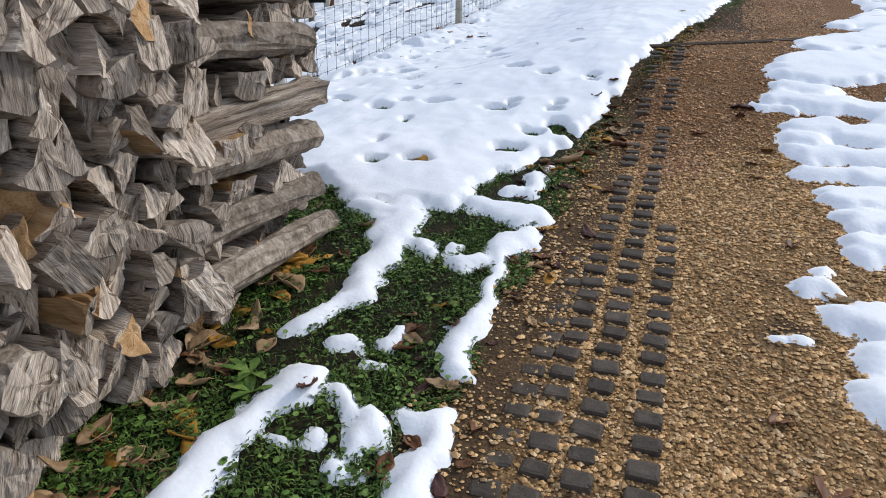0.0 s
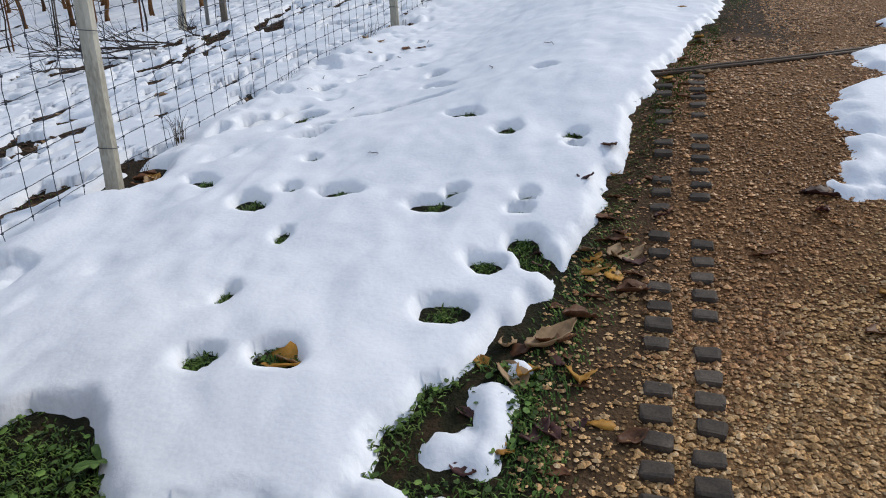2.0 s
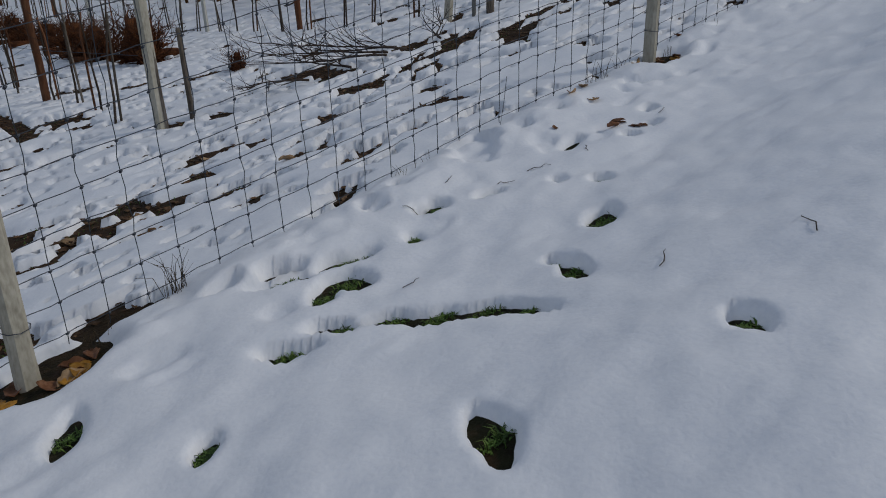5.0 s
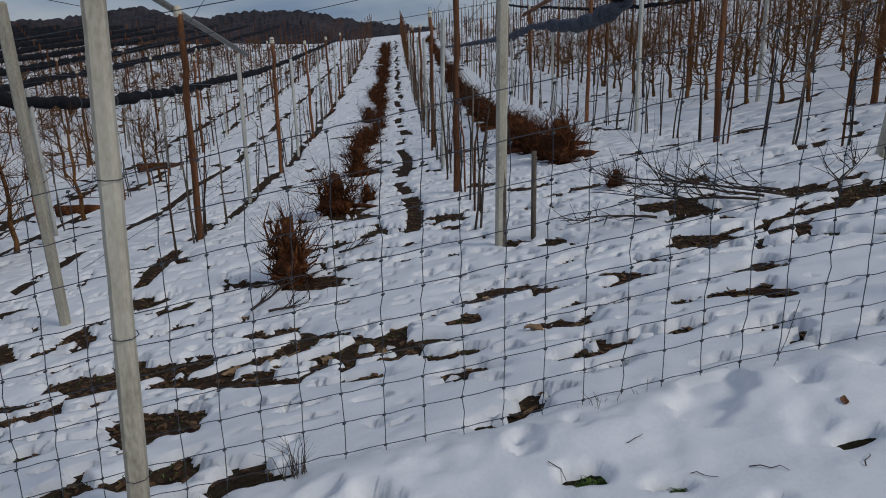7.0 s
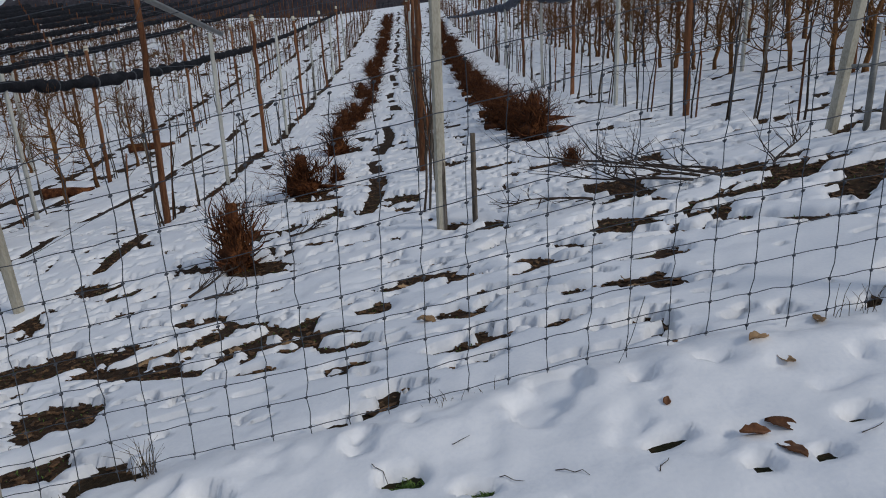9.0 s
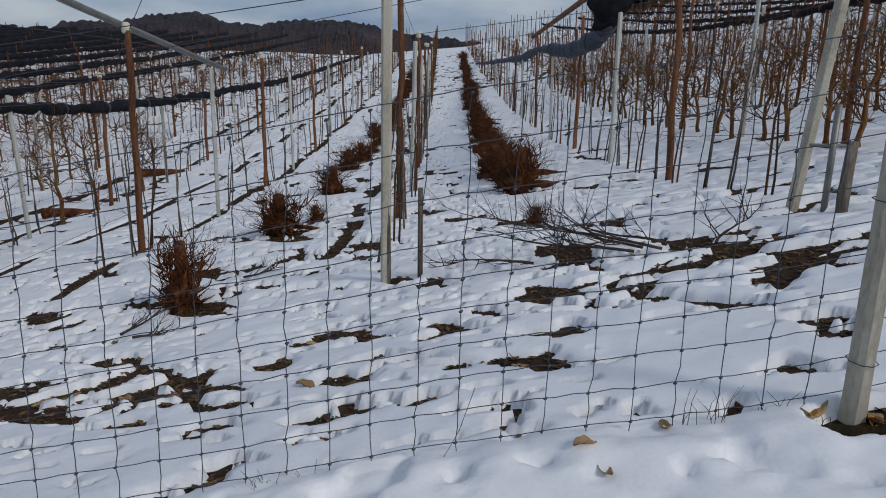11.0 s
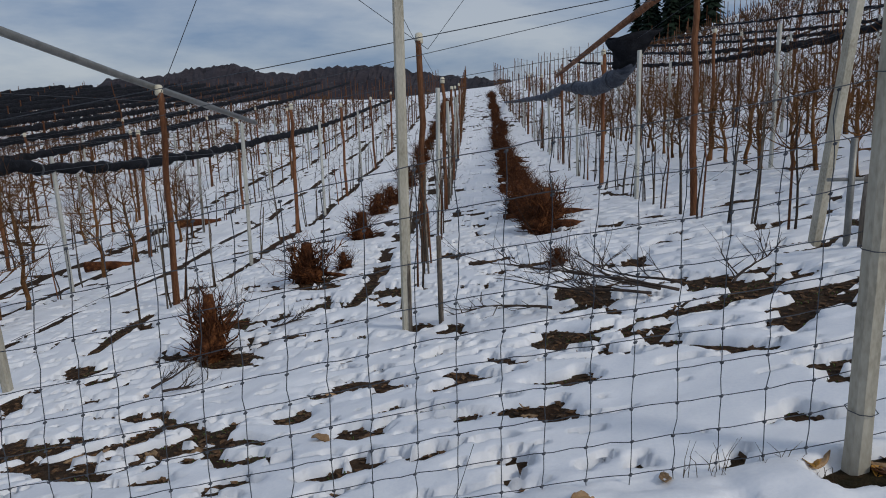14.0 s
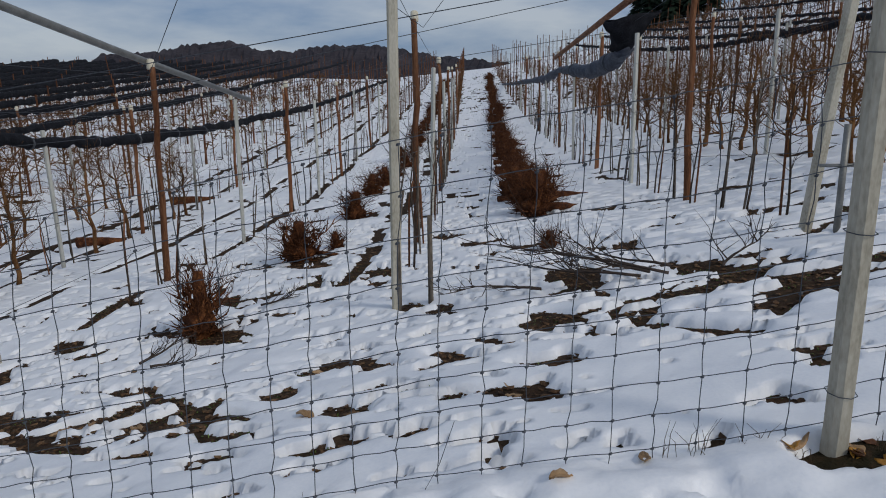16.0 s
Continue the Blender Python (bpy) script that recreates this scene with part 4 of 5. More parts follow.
net_roll("dark rolled hail net hanging along an orchard row", [(-6.17, 5.5, 1.62), (-6.17, 10.7, 1.42), (-6.17, 13.0, 1.26), (-6.17, 14.8, 1.17), (-6.17, 18.2, 1.17), (-6.17, 22, 1.22), (-6.17, 26.7, 1.38), (-6.17, 39, 1.8), (-6.17, 61, 3.2), (-6.17, 87, 4.9)],
         [0.14, 0.15, 0.12, 0.15, 0.13, 0.13, 0.13, 0.13, 0.14, 0.14], M_NETDARK, 2, 0.05, 8)
for k in range(-14, -3):
    x = ROW0 + ROW * k
    pts = [(x, y, gz(x, y) + 2.7) for y in (4, 12, 20, 30, 42, 56, 72, 96)]
    net_roll("black rolled hail net along a distant row top", pts, [0.16 + 0.02 * max(0, -k - 4)] * 8, M_NETDARK, 30 + k, 0.1)
for k in (3, 4, 5, 6, 7):
    x = row_x[k]
    pts = [(x, y, gz(x, y) + 2.7) for y in (7, 14, 22, 34, 50, 70)]
    net_roll("dark rolled hail net along an old orchard row", pts, [0.1] * 6, M_NETDARK, 60 + k, 0.1)

# row wires and overhead cables
for k in range(-7, 7):
    for h in ((0.75, 1.5, 2.45, 3.3) if -3 <= k <= 3 else (1.5, 2.6, 3.3)):
        ys = [4.2, 7.8, 11.4, 15, 18.7, 22.3, 26, 33, 40, 47, 55, 63, 72, 82, 95]
        member("trellis_wire", "thin grey trellis wire along an orchard row", "wire", [at_row(k, y, h + (0 if i % 2 == 0 else -0.03)) for i, y in enumerate(ys)], 0.004, M_WIRE, 3, "trellis wires")
for y, h in ((7.8, 3.4), (15.0, 3.4), (22.3, 3.4)):
    member("overhead_cable", "steel cable across the tops of the orchard poles", "cable", [at_row(k, y, h) for k in range(-12, 9)], 0.007, M_WIRE, 4, "overhead cables")
for pts in ([(2.2, 7.9, 3.099), (4.6, 4, 5.407), (7, 0, 7.715)], [(2.2, 7.9, 3.099), (-0.6, 4, 4.973), (-3.4, 0, 7.047)], [(6.1, 7.8, 3.774), (-1.9, 7.4, 2.214), (-9, 7.2, 0.895)], [(-1.8, 7.4, 2.219), (0.6, 4.2, 3.927), (3, 1.2, 5.735)]):
    member("guy_cable", "thin steel guy cable above the orchard", "cable", pts, 0.005, M_WIRE, 4, "overhead cables")


# ---- young and old trees in the rows ----
def branchy(v, p, d, length, r, level, q, spread, seg=3):
    pts, rad = [Vector(p)], [r]
    for i in range(seg):
        d = (d + Vector((q.uniform(-1, 1), q.uniform(-1, 1), q.uniform(-.5, 1))) * spread).normalized()
        pts.append(pts[-1] + d * (length / seg))
        rad.append(r * (1 - 0.7 * (i + 1) / seg))
    tube(pts, rad, 4 if r > 0.006 else 3, v, close=False)
    if level:
        for i in range(q.randint(2, 4)):
            t = q.randint(1, seg)
            nd = (d + Vector((q.uniform(-1, 1), q.uniform(-1, 1), q.uniform(-.2, .9)))).normalized()
            branchy(v, pts[t], nd, length * q.uniform(0.4, 0.7), rad[t] * 0.75 + 0.0012, level - 1, q, spread, 2)


def sapling_form(seed):
    q = random.Random(seed)
    stake = tube([(0.03, 0, -0.1), (0.03 + q.uniform(-.04, .04), 0, 0.9), (0.03 + q.uniform(-.07, .07), q.uniform(-.05, .05), q.uniform(1.0, 2.1))], [0.015, 0.014, 0.011], 5)
    v = ([], [])
    pts, rad = [], []
    h = q.uniform(1.1, 1.9)
    for i in range(6):
        t = i / 5
        pts.append(Vector((-0.02 + q.uniform(-.03, .03), q.uniform(-.03, .03), -0.05 + h * t)))
        rad.append(0.016 * (1 - 0.6 * t))
    tube(pts, rad, 5, v)
    for i in range(q.randint(6, 11)):
        j = q.randint(2, 5)
        branchy(v, pts[j], Vector((q.uniform(-1, 1), q.uniform(-1, 1), 0.5)).normalized(), q.uniform(0.15, 0.45), 0.005, 1, q, 0.3, 2)
    return mesh_of("stake", *stake, M_GREYWOOD if seed % 3 else M_POLE, True), mesh_of("tree", *v, M_BARK, True)


def vine_form(seed):
    q = random.Random(seed)
    v = ([], [])
    h = q.uniform(1.5, 2.1)
    pts, rad = [], []
    lean = q.uniform(-.15, .15)
    for i in range(7):
        t = i / 6
        pts.append(Vector((lean * t + q.uniform(-.04, .04), q.uniform(-.06, .06), -0.08 + h * t)))
        rad.append((0.066 if i == 0 else 0.048) * (1 - 0.5 * t) * q.uniform(0.85, 1.2))
    tube(pts, rad, 7, v)
    for i in range(19):
        j = q.randint(2, 6)
        d = Vector((q.uniform(-.6, .6), q.uniform(-1, 1), q.uniform(-.1, .8))).normalized()
        branchy(v, pts[j], d, q.uniform(0.5, 1.1), 0.014, 2, q, 0.35, 4)
    return mesh_of("old_fruit_tree", *v, M_OLDBARK, True)


saplings = [sapling_form(200 + i) for i in range(7)]
vines = [vine_form(300 + i) for i in range(6)]
tr = random.Random(5)
far_sticks = ([], [])
for k in sorted(row_x):
    step = 0.92 if k < 2 else 1.15
    n = int(78 / step)
    for i in range(n):
        y = 5.0 + i * step + tr.uniform(-.12, .12)
        x = row_x[k] + tr.uniform(-.09, .09)
        if k < 2 and tr.random() < (0.3 if k in (-1,) else 0.08):
            continue
        z = gz(x, y)
        old = k >= 2 or k <= -2 and tr.random() < 0.4
        m = pose(x, y, z, tr.uniform(-5, 5), tr.uniform(-5, 5), tr.uniform(0, 360))
        if old and ((k in (2, 3) and y < 40) or (-5 <= k and y < 24)):
            ob = tagged(new("old_fruit_tree", vines[tr.randrange(6)]), "leafless gnarled old espalier tree with brown bark", "tree", "old row trees")
            ob.matrix_basis = m
        elif not old and ((-3 <= k <= 1 and y < 34) or (-6 <= k < -3 and y < 22)):
            st, te = saplings[tr.randrange(7)]
            ob = thing("staked_sapling", "bare young fruit tree tied to a thin stake", "sapling", "staked saplings", at=m)
            part("stake", st, M_GREYWOOD, ob)
            part("tree", te, M_BARK, ob)
        else:
            h = tr.uniform(1.3, 2.2)
            tube([(x, y, z - 0.05), (x + tr.uniform(-.1, .1), y, z + h)], 0.03 if old else 0.02, 3, far_sticks, close=False)
            for b in range((24 if k <= -4 else 13) if k <= -3 else (9 if old else 4)):
                zb = z + h * tr.uniform(0.4, 1)
                tube([(x, y, zb), (x + tr.uniform(-.4, .4), y + tr.uniform(-.7, .7), zb + tr.uniform(-.1, .5))], 0.02 if k <= -3 else 0.014, 3, far_sticks, close=False)
tagged(new("distant_trees", mesh_of("distant_trees", *far_sticks, M_OLDBARK)), "distant leafless orchard trees in rows", "trees", kind="stuff")


# ---- heaps of uprooted vines ----
def root_form(seed, h, w, n):
    q = random.Random(seed)
    v = ([], [])
    tube([(0, 0, -0.05), (0.03, 0, h * 0.3), (q.uniform(-.05, .05), 0, h * 0.8)], [0.1, 0.085, 0.055], 8, v)
    for i in range(n):
        a = q.uniform(0, 6.28)
        r0 = w * q.uniform(0.05, 0.42)
        p = Vector((r0 * math.cos(a), r0 * math.sin(a), q.uniform(-.03, 0.55 * h)))
        d = Vector((math.cos(a) * q.uniform(-.5, .6), math.sin(a) * q.uniform(-.5, .6), q.uniform(0.0, 1.2))).normalized()
        branchy(v, p, d, h * q.uniform(0.2, 0.6), q.uniform(0.003, 0.012), 1 if i % 2 == 0 else 0, q, 0.6, 4)
    for i in range(n // 5):
        a = q.uniform(0, 6.28)
        p = Vector((0.2 * w * math.cos(a), 0.2 * w * math.sin(a), q.uniform(0, .15)))
        branchy(v, p, Vector((math.cos(a), math.sin(a), 0.05)).normalized(), w * q.uniform(0.3, 0.6), 0.012, 0, q, 0.5, 4)
    clod = len(v[0])
    bm2 = bmesh.new()
    bmesh.ops.create_icosphere(bm2, subdivisions=3, radius=1)
    for vert in bm2.verts:
        f = 0.75 + 0.7 * noise.noise(vert.co * 2.3 + Vector((seed, 0, 0))) + 0.35 * noise.noise(vert.co * 6 + Vector((seed, 3, 0)))
        v[0].append((vert.co.x * f * w * 0.36, vert.co.y * f * w * 0.36, vert.co.z * f * h * 0.3 + h * 0.16))
    for f in bm2.faces:
        v[1].append(tuple(clod + vert.index for vert in f.verts))
    bm2.free()
    return mesh_of("uprooted_vine", *v, M_ROOT, True)


roots = [root_form(400 + i, 0.85, 0.5, 150) for i in range(5)]
hr = random.Random(8)
ROOT_LABEL = "uprooted dark reddish-brown vine stump with tangled roots on snow"


def put_root(x, y, s, form=None, wide=1.0):
    ob = tagged(new("uprooted_vine", roots[hr.randrange(5) if form is None else form]), ROOT_LABEL, "stump", "uprooted vines")
    ob.matrix_basis = pose(x, y, gz(x, y) + 0.02, hr.uniform(-8, 8), hr.uniform(-8, 8), hr.uniform(0, 360)) @ Matrix.Diagonal((s * wide, s * wide, s, 1))


put_root(-.08, 4.5, 1.05, 0)
put_root(.08, 8.35, .95, 1, 1.6)
put_root(.6, 8.9, .45, 2, 1.5)
put_root(.2, 13.2, .9, 3, 1.6)
y = 17.5
while y < 80:
    put_root(.2 + hr.uniform(-.3, .3), y, hr.uniform(.6, .95), None, 1.7)
    y += hr.uniform(1.3, 2.6)
put_root(3.83, 5.78, .36, 4, 1.7)
put_root(3.93, 9.3, 1.1, 0, 1.2)
y = 9.9
while y < 80:
    put_root(4.0 + 0.015 * (y - 10) + hr.uniform(-.3, .3), y, hr.uniform(.6, 1.05), None, 1.5)
    y += hr.uniform(0.65, 1.1) + 0.014 * y


def lying_log(x, y, turn, length, r, label):
    z = gz(x, y) + r * 0.9
    pts = [Vector((math.cos(turn) * length * (i / 5 - .5), math.sin(turn) * length * (i / 5 - .5), 0.02 * math.sin(i))) + Vector((x, y, z)) for i in range(6)]
    member("lying_trunk", label, "log", pts, [r * 1.25, r, r * .95, r, r * .85, r * .8], M_ROOT, 9)


lying_log(4.75, 11.4, 0.1, 1.0, .085, "cut brown vine trunk lying on the snow")
lying_log(4.5, 9.6, 0.3, .6, .08, "cut brown vine trunk lying on the snow")
y = 10.0
while y < 34:
    lying_log(4.1 + 0.015 * (y - 10) + hr.uniform(-.35, .5), y, hr.uniform(-.7, .9), hr.uniform(.5, .9), hr.uniform(.05, .085), "thick reddish-brown cut trunk in the heap of uprooted vines")
    y += hr.uniform(.7, 1.5)
lying_log(-6.8, 14.8, 0.2, 1.2, .12, "old brown trunk lying half covered by snow")
lying_log(-7.0, 21.4, 0.3, 1.5, .14, "old brown trunk lying half covered by snow")
lying_log(.7, 8.2, -0.5, 1.0, .035, "thin cut branch lying on the snow")


def lying_branch(x, y, turn, length, seed):
    q = random.Random(seed)
    ob = thing("cut_branch", "bare dark pruned branch lying on the snow", "branch", "pruned branches", at=pose(x, y, gz(x, y) + 0.05, 0, 0, 0))
    d = Vector((math.cos(turn), math.sin(turn), 0.1)).normalized()
    pts, rad = [Vector((0, 0, 0.03))], [0.014]
    for i in range(8):
        d = (d + Vector((q.uniform(-.22, .22), q.uniform(-.22, .22), q.uniform(-.12, .1)))).normalized()
        pts.append(pts[-1] + d * (length / 8))
        pts[-1].z = max(0.0, pts[-1].z)
        rad.append(0.014 * (1 - 0.1 * (i + 1)))
    part("stem", tube(pts, rad, 6), M_TWIG, ob)
    for i in range(7):
        t = q.randint(1, 7)
        nd = (d + Vector((q.uniform(-.9, .9), q.uniform(-.9, .9), q.uniform(0, .5)))).normalized()
        v = ([], [])
        branchy(v, pts[t], nd, length * q.uniform(0.25, 0.5), 0.007, 1, q, 0.25, 4)
        part("twig", ([(a, b, max(c, 0.0)) for a, b, c in v[0]], v[1]), M_TWIG, ob)


for i, (x, y, turn, l) in enumerate([(4.5, 3.1, 2.9, 1.5), (4.4, 3.3, 2.5, 1.4), (4.3, 3.2, 2.75, 1.6), (4.6, 3.4, 2.2, 1.2), (3.5, 3.5, 3.2, .8), (4.9, 3.0, 0.9, .8), (3.9, 3.3, 1.9, .9), (-.3, 3.6, 1.0, .6), (-.1, 3.4, .3, .5), (.4, 5.2, 0.6, .5)]):
    lying_branch(x, y, turn, l, 500 + i)


# ---- hills, woods ----
def ridge(name, label, az0, az1, dist, profile, depth, seed):
    """A wooded ridge: profile gives its height in metres along the bearing."""
    v, f = [], []
    nA, nR = 220, 14
    for j in range(nR):
        for i in range(nA):
            u = i / (nA - 1)
            a = radians(az0 + (az1 - az0) * u)
            t = j / (nR - 1)
            d = dist + depth * t
            h = np.interp(u, profile[0], profile[1]) * math.sin(min(1, t * 1.35) * math.pi / 2) ** 0.8 * (1 if t < .75 else 1 - (t - .75) * 1.5)
            tex = (float(fbm(np.array([u * 70.0]), np.array([t * 12.0]), seed, 4)[0]) - .5) * 12 * min(1, t * 3) + 5 * (hr.random() - .4) * min(1, t * 4)
            v.append((d * math.sin(a), d * math.cos(a), h + tex - 8 * (1 - min(1, t * 4))))
    for j in range(nR - 1):
        for i in range(nA - 1):
            q = j * nA + i
            f.append((q, q + 1, q + nA + 1, q + nA))
    tagged(new(name, mesh_of(name, v, f, M_HILL)), label, "hill", kind="structure")


ridge("backdrop_hill", "long wooded hill with a small cliff on the skyline", -29.2, 16, 900, ([0, .008, .03, .11, .16, .23, .275, .34, .39, .46, .52, .56, .65, .75, 1], [20, 50, 70, 74, 83, 92, 80, 75, 85, 86, 79, 72, 62, 52, 30]), 350, 7)
ridge("backdrop_ridge", "faint low ridge on the horizon", -75, -10, 1900, ([0, .2, .4, .6, .8, 1], [110, 112, 100, 104, 70, 40]), 500, 9)


def spruce(x, y, h, seed):
    q = random.Random(seed)
    z = gz(x, y)
    ob = thing("spruce_tree", "dark green spruce at the wood edge", "tree", "wood edge spruces", at=pose(x, y, z))
    part("trunk", tube([(0, 0, -.3), (0, 0, h * .5), (0, 0, h * .97)], [h * .018, h * .012, .02], 6), M_BARK, ob)
    v = ([], [])
    for i in range(420):
        t = q.random() ** 0.8
        zz = h * (0.08 + 0.92 * t)
        L = (1 - t) * h * 0.22 * q.uniform(0.6, 1.15) + 0.12
        a = q.uniform(0, 6.28)
        c, s = math.cos(a), math.sin(a)
        wd = 0.16 * L + 0.1
        b = len(v[0])
        v[0].extend([(0, 0, zz), (c * L * .6 - s * wd, s * L * .6 + c * wd, zz - L * .22), (c * L, s * L, zz - L * .38), (c * L * .6 + s * wd, s * L * .6 - c * wd, zz - L * .22), (c * L * .5, s * L * .5, zz - L * .02)])
        v[1].extend([(b, b + 1, b + 4), (b + 1, b + 2, b + 4), (b + 2, b + 3, b + 4), (b + 3, b, b + 4)])
    part("crown", v, M_SPRUCE, ob)


for i in range(11):
    spruce(28.6 + i * 0.75 + hr.uniform(-.5, .5), 100 + hr.uniform(-5, 8), hr.uniform(8, 12.5), 600 + i)


def bare_tree(x, y, h, seed):
    q = random.Random(seed)
    z = gz(x, y)
    ob = thing("bare_tree", "leafless reddish-brown tree at the wood edge", "tree", "wood edge bare trees", at=pose(x, y, z))
    part("trunk", tube([(0, 0, -.3), (.1, 0, h * .3), (0, .1, h * .6)], [h * .022, h * .016, h * .009], 6), M_OLDBARK, ob)
    v = ([], [])
    for i in range(30):
        zz = h * q.uniform(.2, .65)
        branchy(v, (0, 0, zz), Vector((q.uniform(-1, 1), q.uniform(-1, 1), q.uniform(.3, 1.2))).normalized(), h * q.uniform(.2, .42), h * .006, 2, q, .3, 4)
    part("crown", v, M_BEECH, ob)


for i in range(34):
    bare_tree(44 + i * 0.95 + hr.uniform(-1, 1), 92 - i * 1.1 + hr.uniform(-4, 6), hr.uniform(6, 10), 700 + i)
scrub = ([], [])
for i in range(520):
    t = hr.random()
    x, y = 26 + 34 * hr.random(), 40 + 60 * hr.random()
    if y < 95 - 1.1 * (x - 26) - 22:
        continue
    z = gz(x, y)
    for b in range(7):
        a = hr.uniform(0, 6.28)
        l = hr.uniform(.5, 1.5)
        tube([(x, y, z), (x + .5 * l * math.cos(a), y + .5 * l * math.sin(a), z + l)], 0.03, 3, scrub, close=False)
tagged(new("scrub", mesh_of("scrub", *scrub, M_BEECH)), "brown leafless scrub on the snowy hillside", "scrub", kind="stuff")


# ---- track: drain bar, leaves, grass, gravel, paving stones ----
bar = thing("drain_bar", "dark metal drainage bar laid across the gravel track", "drain")
for off in (0.0, 0.05):
    pts = []
    for i in range(13):
        t = i / 12
        x, y = 1.06 + 1.1 * t ** 1.25 + off, -2.3 - 2.05 * t
        pts.append((x, y, gz(x, y) + 0.009))
    part("rail", tube(pts, 0.012, 6), M_PIPE, bar)

lr = random.Random(21)


def leaf_form(seed):
    q = random.Random(seed)
    L, W = q.uniform(.065, .10), q.uniform(.018, .03)
    curl, bend = q.uniform(-.8, 1.2), q.uniform(-.4, .8)
    v, f = [], []
    n = 9
    for i in range(n):
        t = i / (n - 1)
        w = W * math.sin(math.pi * min(1, t * 0.96 + 0.02)) ** 0.75 * (1.1 - 0.35 * t)
        for s in (-1, -.5, 0, .5, 1):
            ww = w * (1 + 0.12 * q.uniform(-1, 1))
            z = curl * ww * s * s * 0.7 + bend * L * (t - .5) ** 2 + (0.0 if s else -0.002) + 0.004 * q.uniform(-1, 1)
            v.append((L * (t - .5), ww * s, z + 0.006))
    for i in range(n - 1):
        for j in range(4):
            a = i * 5 + j
            f.append((a, a + 5, a + 6, a + 1))
    return v, f


leaf_meshes = {}
LEAF_WORD = ("ochre", "brown", "tan", "dark purple")


def put_leaf(x, y, kind, s=1.0):
    i = lr.randrange(4)
    if (kind, i) not in leaf_meshes:
        v, f = leaf_form(kind * 10 + i)
        leaf_meshes[kind, i] = mesh_of("fallen_leaf", v, f, M_LEAVES[kind], True)
    where = "on the gravel" if y < -2.62 else ("in the snow" if x > -1.6 else "in the grass")
    ob = tagged(new("fallen_leaf", leaf_meshes[kind, i]), "curled " + LEAF_WORD[kind] + " autumn leaf lying " + where, "leaf", "fallen leaves")
    ob.matrix_basis = pose(x, y, surface_z(x, y) - 0.003, lr.uniform(-9, 9), lr.uniform(-9, 9) - 9, lr.uniform(0, 360)) @ Matrix.Scale(s * 1.2, 4)
    md = ob.modifiers.new("thickness", "SOLIDIFY")
    md.thickness = 0.0015


for x, y, kind, s in [(-3.59, -1.79, 0, .9), (-3.62, -1.92, 2, 1.1), (-3.63, -2.07, 2, .9), (-3.54, -2.06, 0, .9), (-3.91, -1.8, 1, 1.4), (-3.81, -1.9, 1, 1.2), (-3.1, -1.77, 2, 1.3),
                      (-3.2, -1.8, 2, 1.0), (-2.48, -1.69, 0, 1.0), (-2.55, -1.72, 0, .8), (-2.71, -2.37, 2, .9), (-2.6, -2.46, 0, 1.0), (-2.45, -2.71, 2, 1.0), (-2.84, -3.62, 1, 1.2),
                      (-3.54, -3.01, 1, 1.5)]:
    put_leaf(x, y, kind, s)
for x, y, kind, s in [(-3.39, -3.02, 1, 1.4), (-3.05, -1.98, 2, 1.1), (-.66, -3.58, 1, 1.2), (-.18, -2.68, 1, 1.2), (-2.06, -3.85, 2, 1.0), (-1.25, -1.82, 2, 1.3), (-1.64, -3.72, 1, 1.0),
                      (-.44, -3.66, 0, 1.2), (-2.72, -2.55, 1, .8), (-3.23, -2.25, 1, 1.0), (-3.6, -2.88, 3, 1.4), (-.65, -3.69, 0, 1.2), (-.85, -3.59, 2, 1.2), (-1.36, -2.62, 3, 1.4)]:
    put_leaf(x, y, kind, s)
for x, y, kind, s in [(-.46, -2.66, 0, 1.0), (-1.13, -2.55, 0, 1.1), (.13, -3.51, 3, 1.5), (-2.09, -1.87, 2, 1.0), (-1.98, -1.5, 2, 1.1), (-2.26, -1.59, 0, 1.1), (-1.81, -2.86, 3, 1.4),
                      (-1.03, -2.62, 3, 1.2), (-1.01, -2.46, 2, 1.0), (3.02, -2.91, 0, 1.1), (2.61, -4.17, 3, 1.2), (-.32, -2.71, 1, 1.4), (-.42, -2.63, 2, .9)]:
    put_leaf(x, y, kind, s)
for x, y, kind, s in [(-.52, -2.68, 0, 1.2), (-.45, -2.81, 3, 1.2), (-.3, -3.26, 1, 1.1), (.02, -3.5, 3, 1.4), (.3, -2.64, 1, 1.2), (.02, -2.57, 3, 1.0), (2.95, -.62, 1, 1.0), (3.06, -.58, 1, 1.1),
                      (3.25, -.25, 2, .7), (4.4, -.12, 0, 1.2), (4.1, -.14, 0, 1.2), (4.34, -.2, 0, 1.0), (.16, -.06, 1, 1.3), (.05, -.13, 1, 1.2), (4.7, .05, 1, .9), (3.55, .05, 2, .8)]:
    put_leaf(x, y, kind, s)
for x, y, kind, s in [(-1.27, -1.8, 0, 1.9), (-.42, -2.78, 2, 1.4), (-.55, -2.75, 0, 1.3), (-.95, -2.6, 2, 1.7), (-1.1, -2.7, 0, 1.4), (-1.15, -2.5, 2, 1.3), (-.8, -2.66, 1, 1.4), (-.62, -2.82, 1, 1.3),
                      (-3.42, -1.95, 0, 1.5), (-3.5, -2.0, 0, 1.3), (-3.3, -1.88, 2, 1.6), (-3.62, -1.86, 0, 1.4), (-3.75, -1.95, 1, 1.5), (-2.95, -1.84, 2, 1.7), (-2.55, -1.76, 0, 1.6), (-3.1, -3.72, 1, 1.6)]:
    put_leaf(x, y, kind, s)
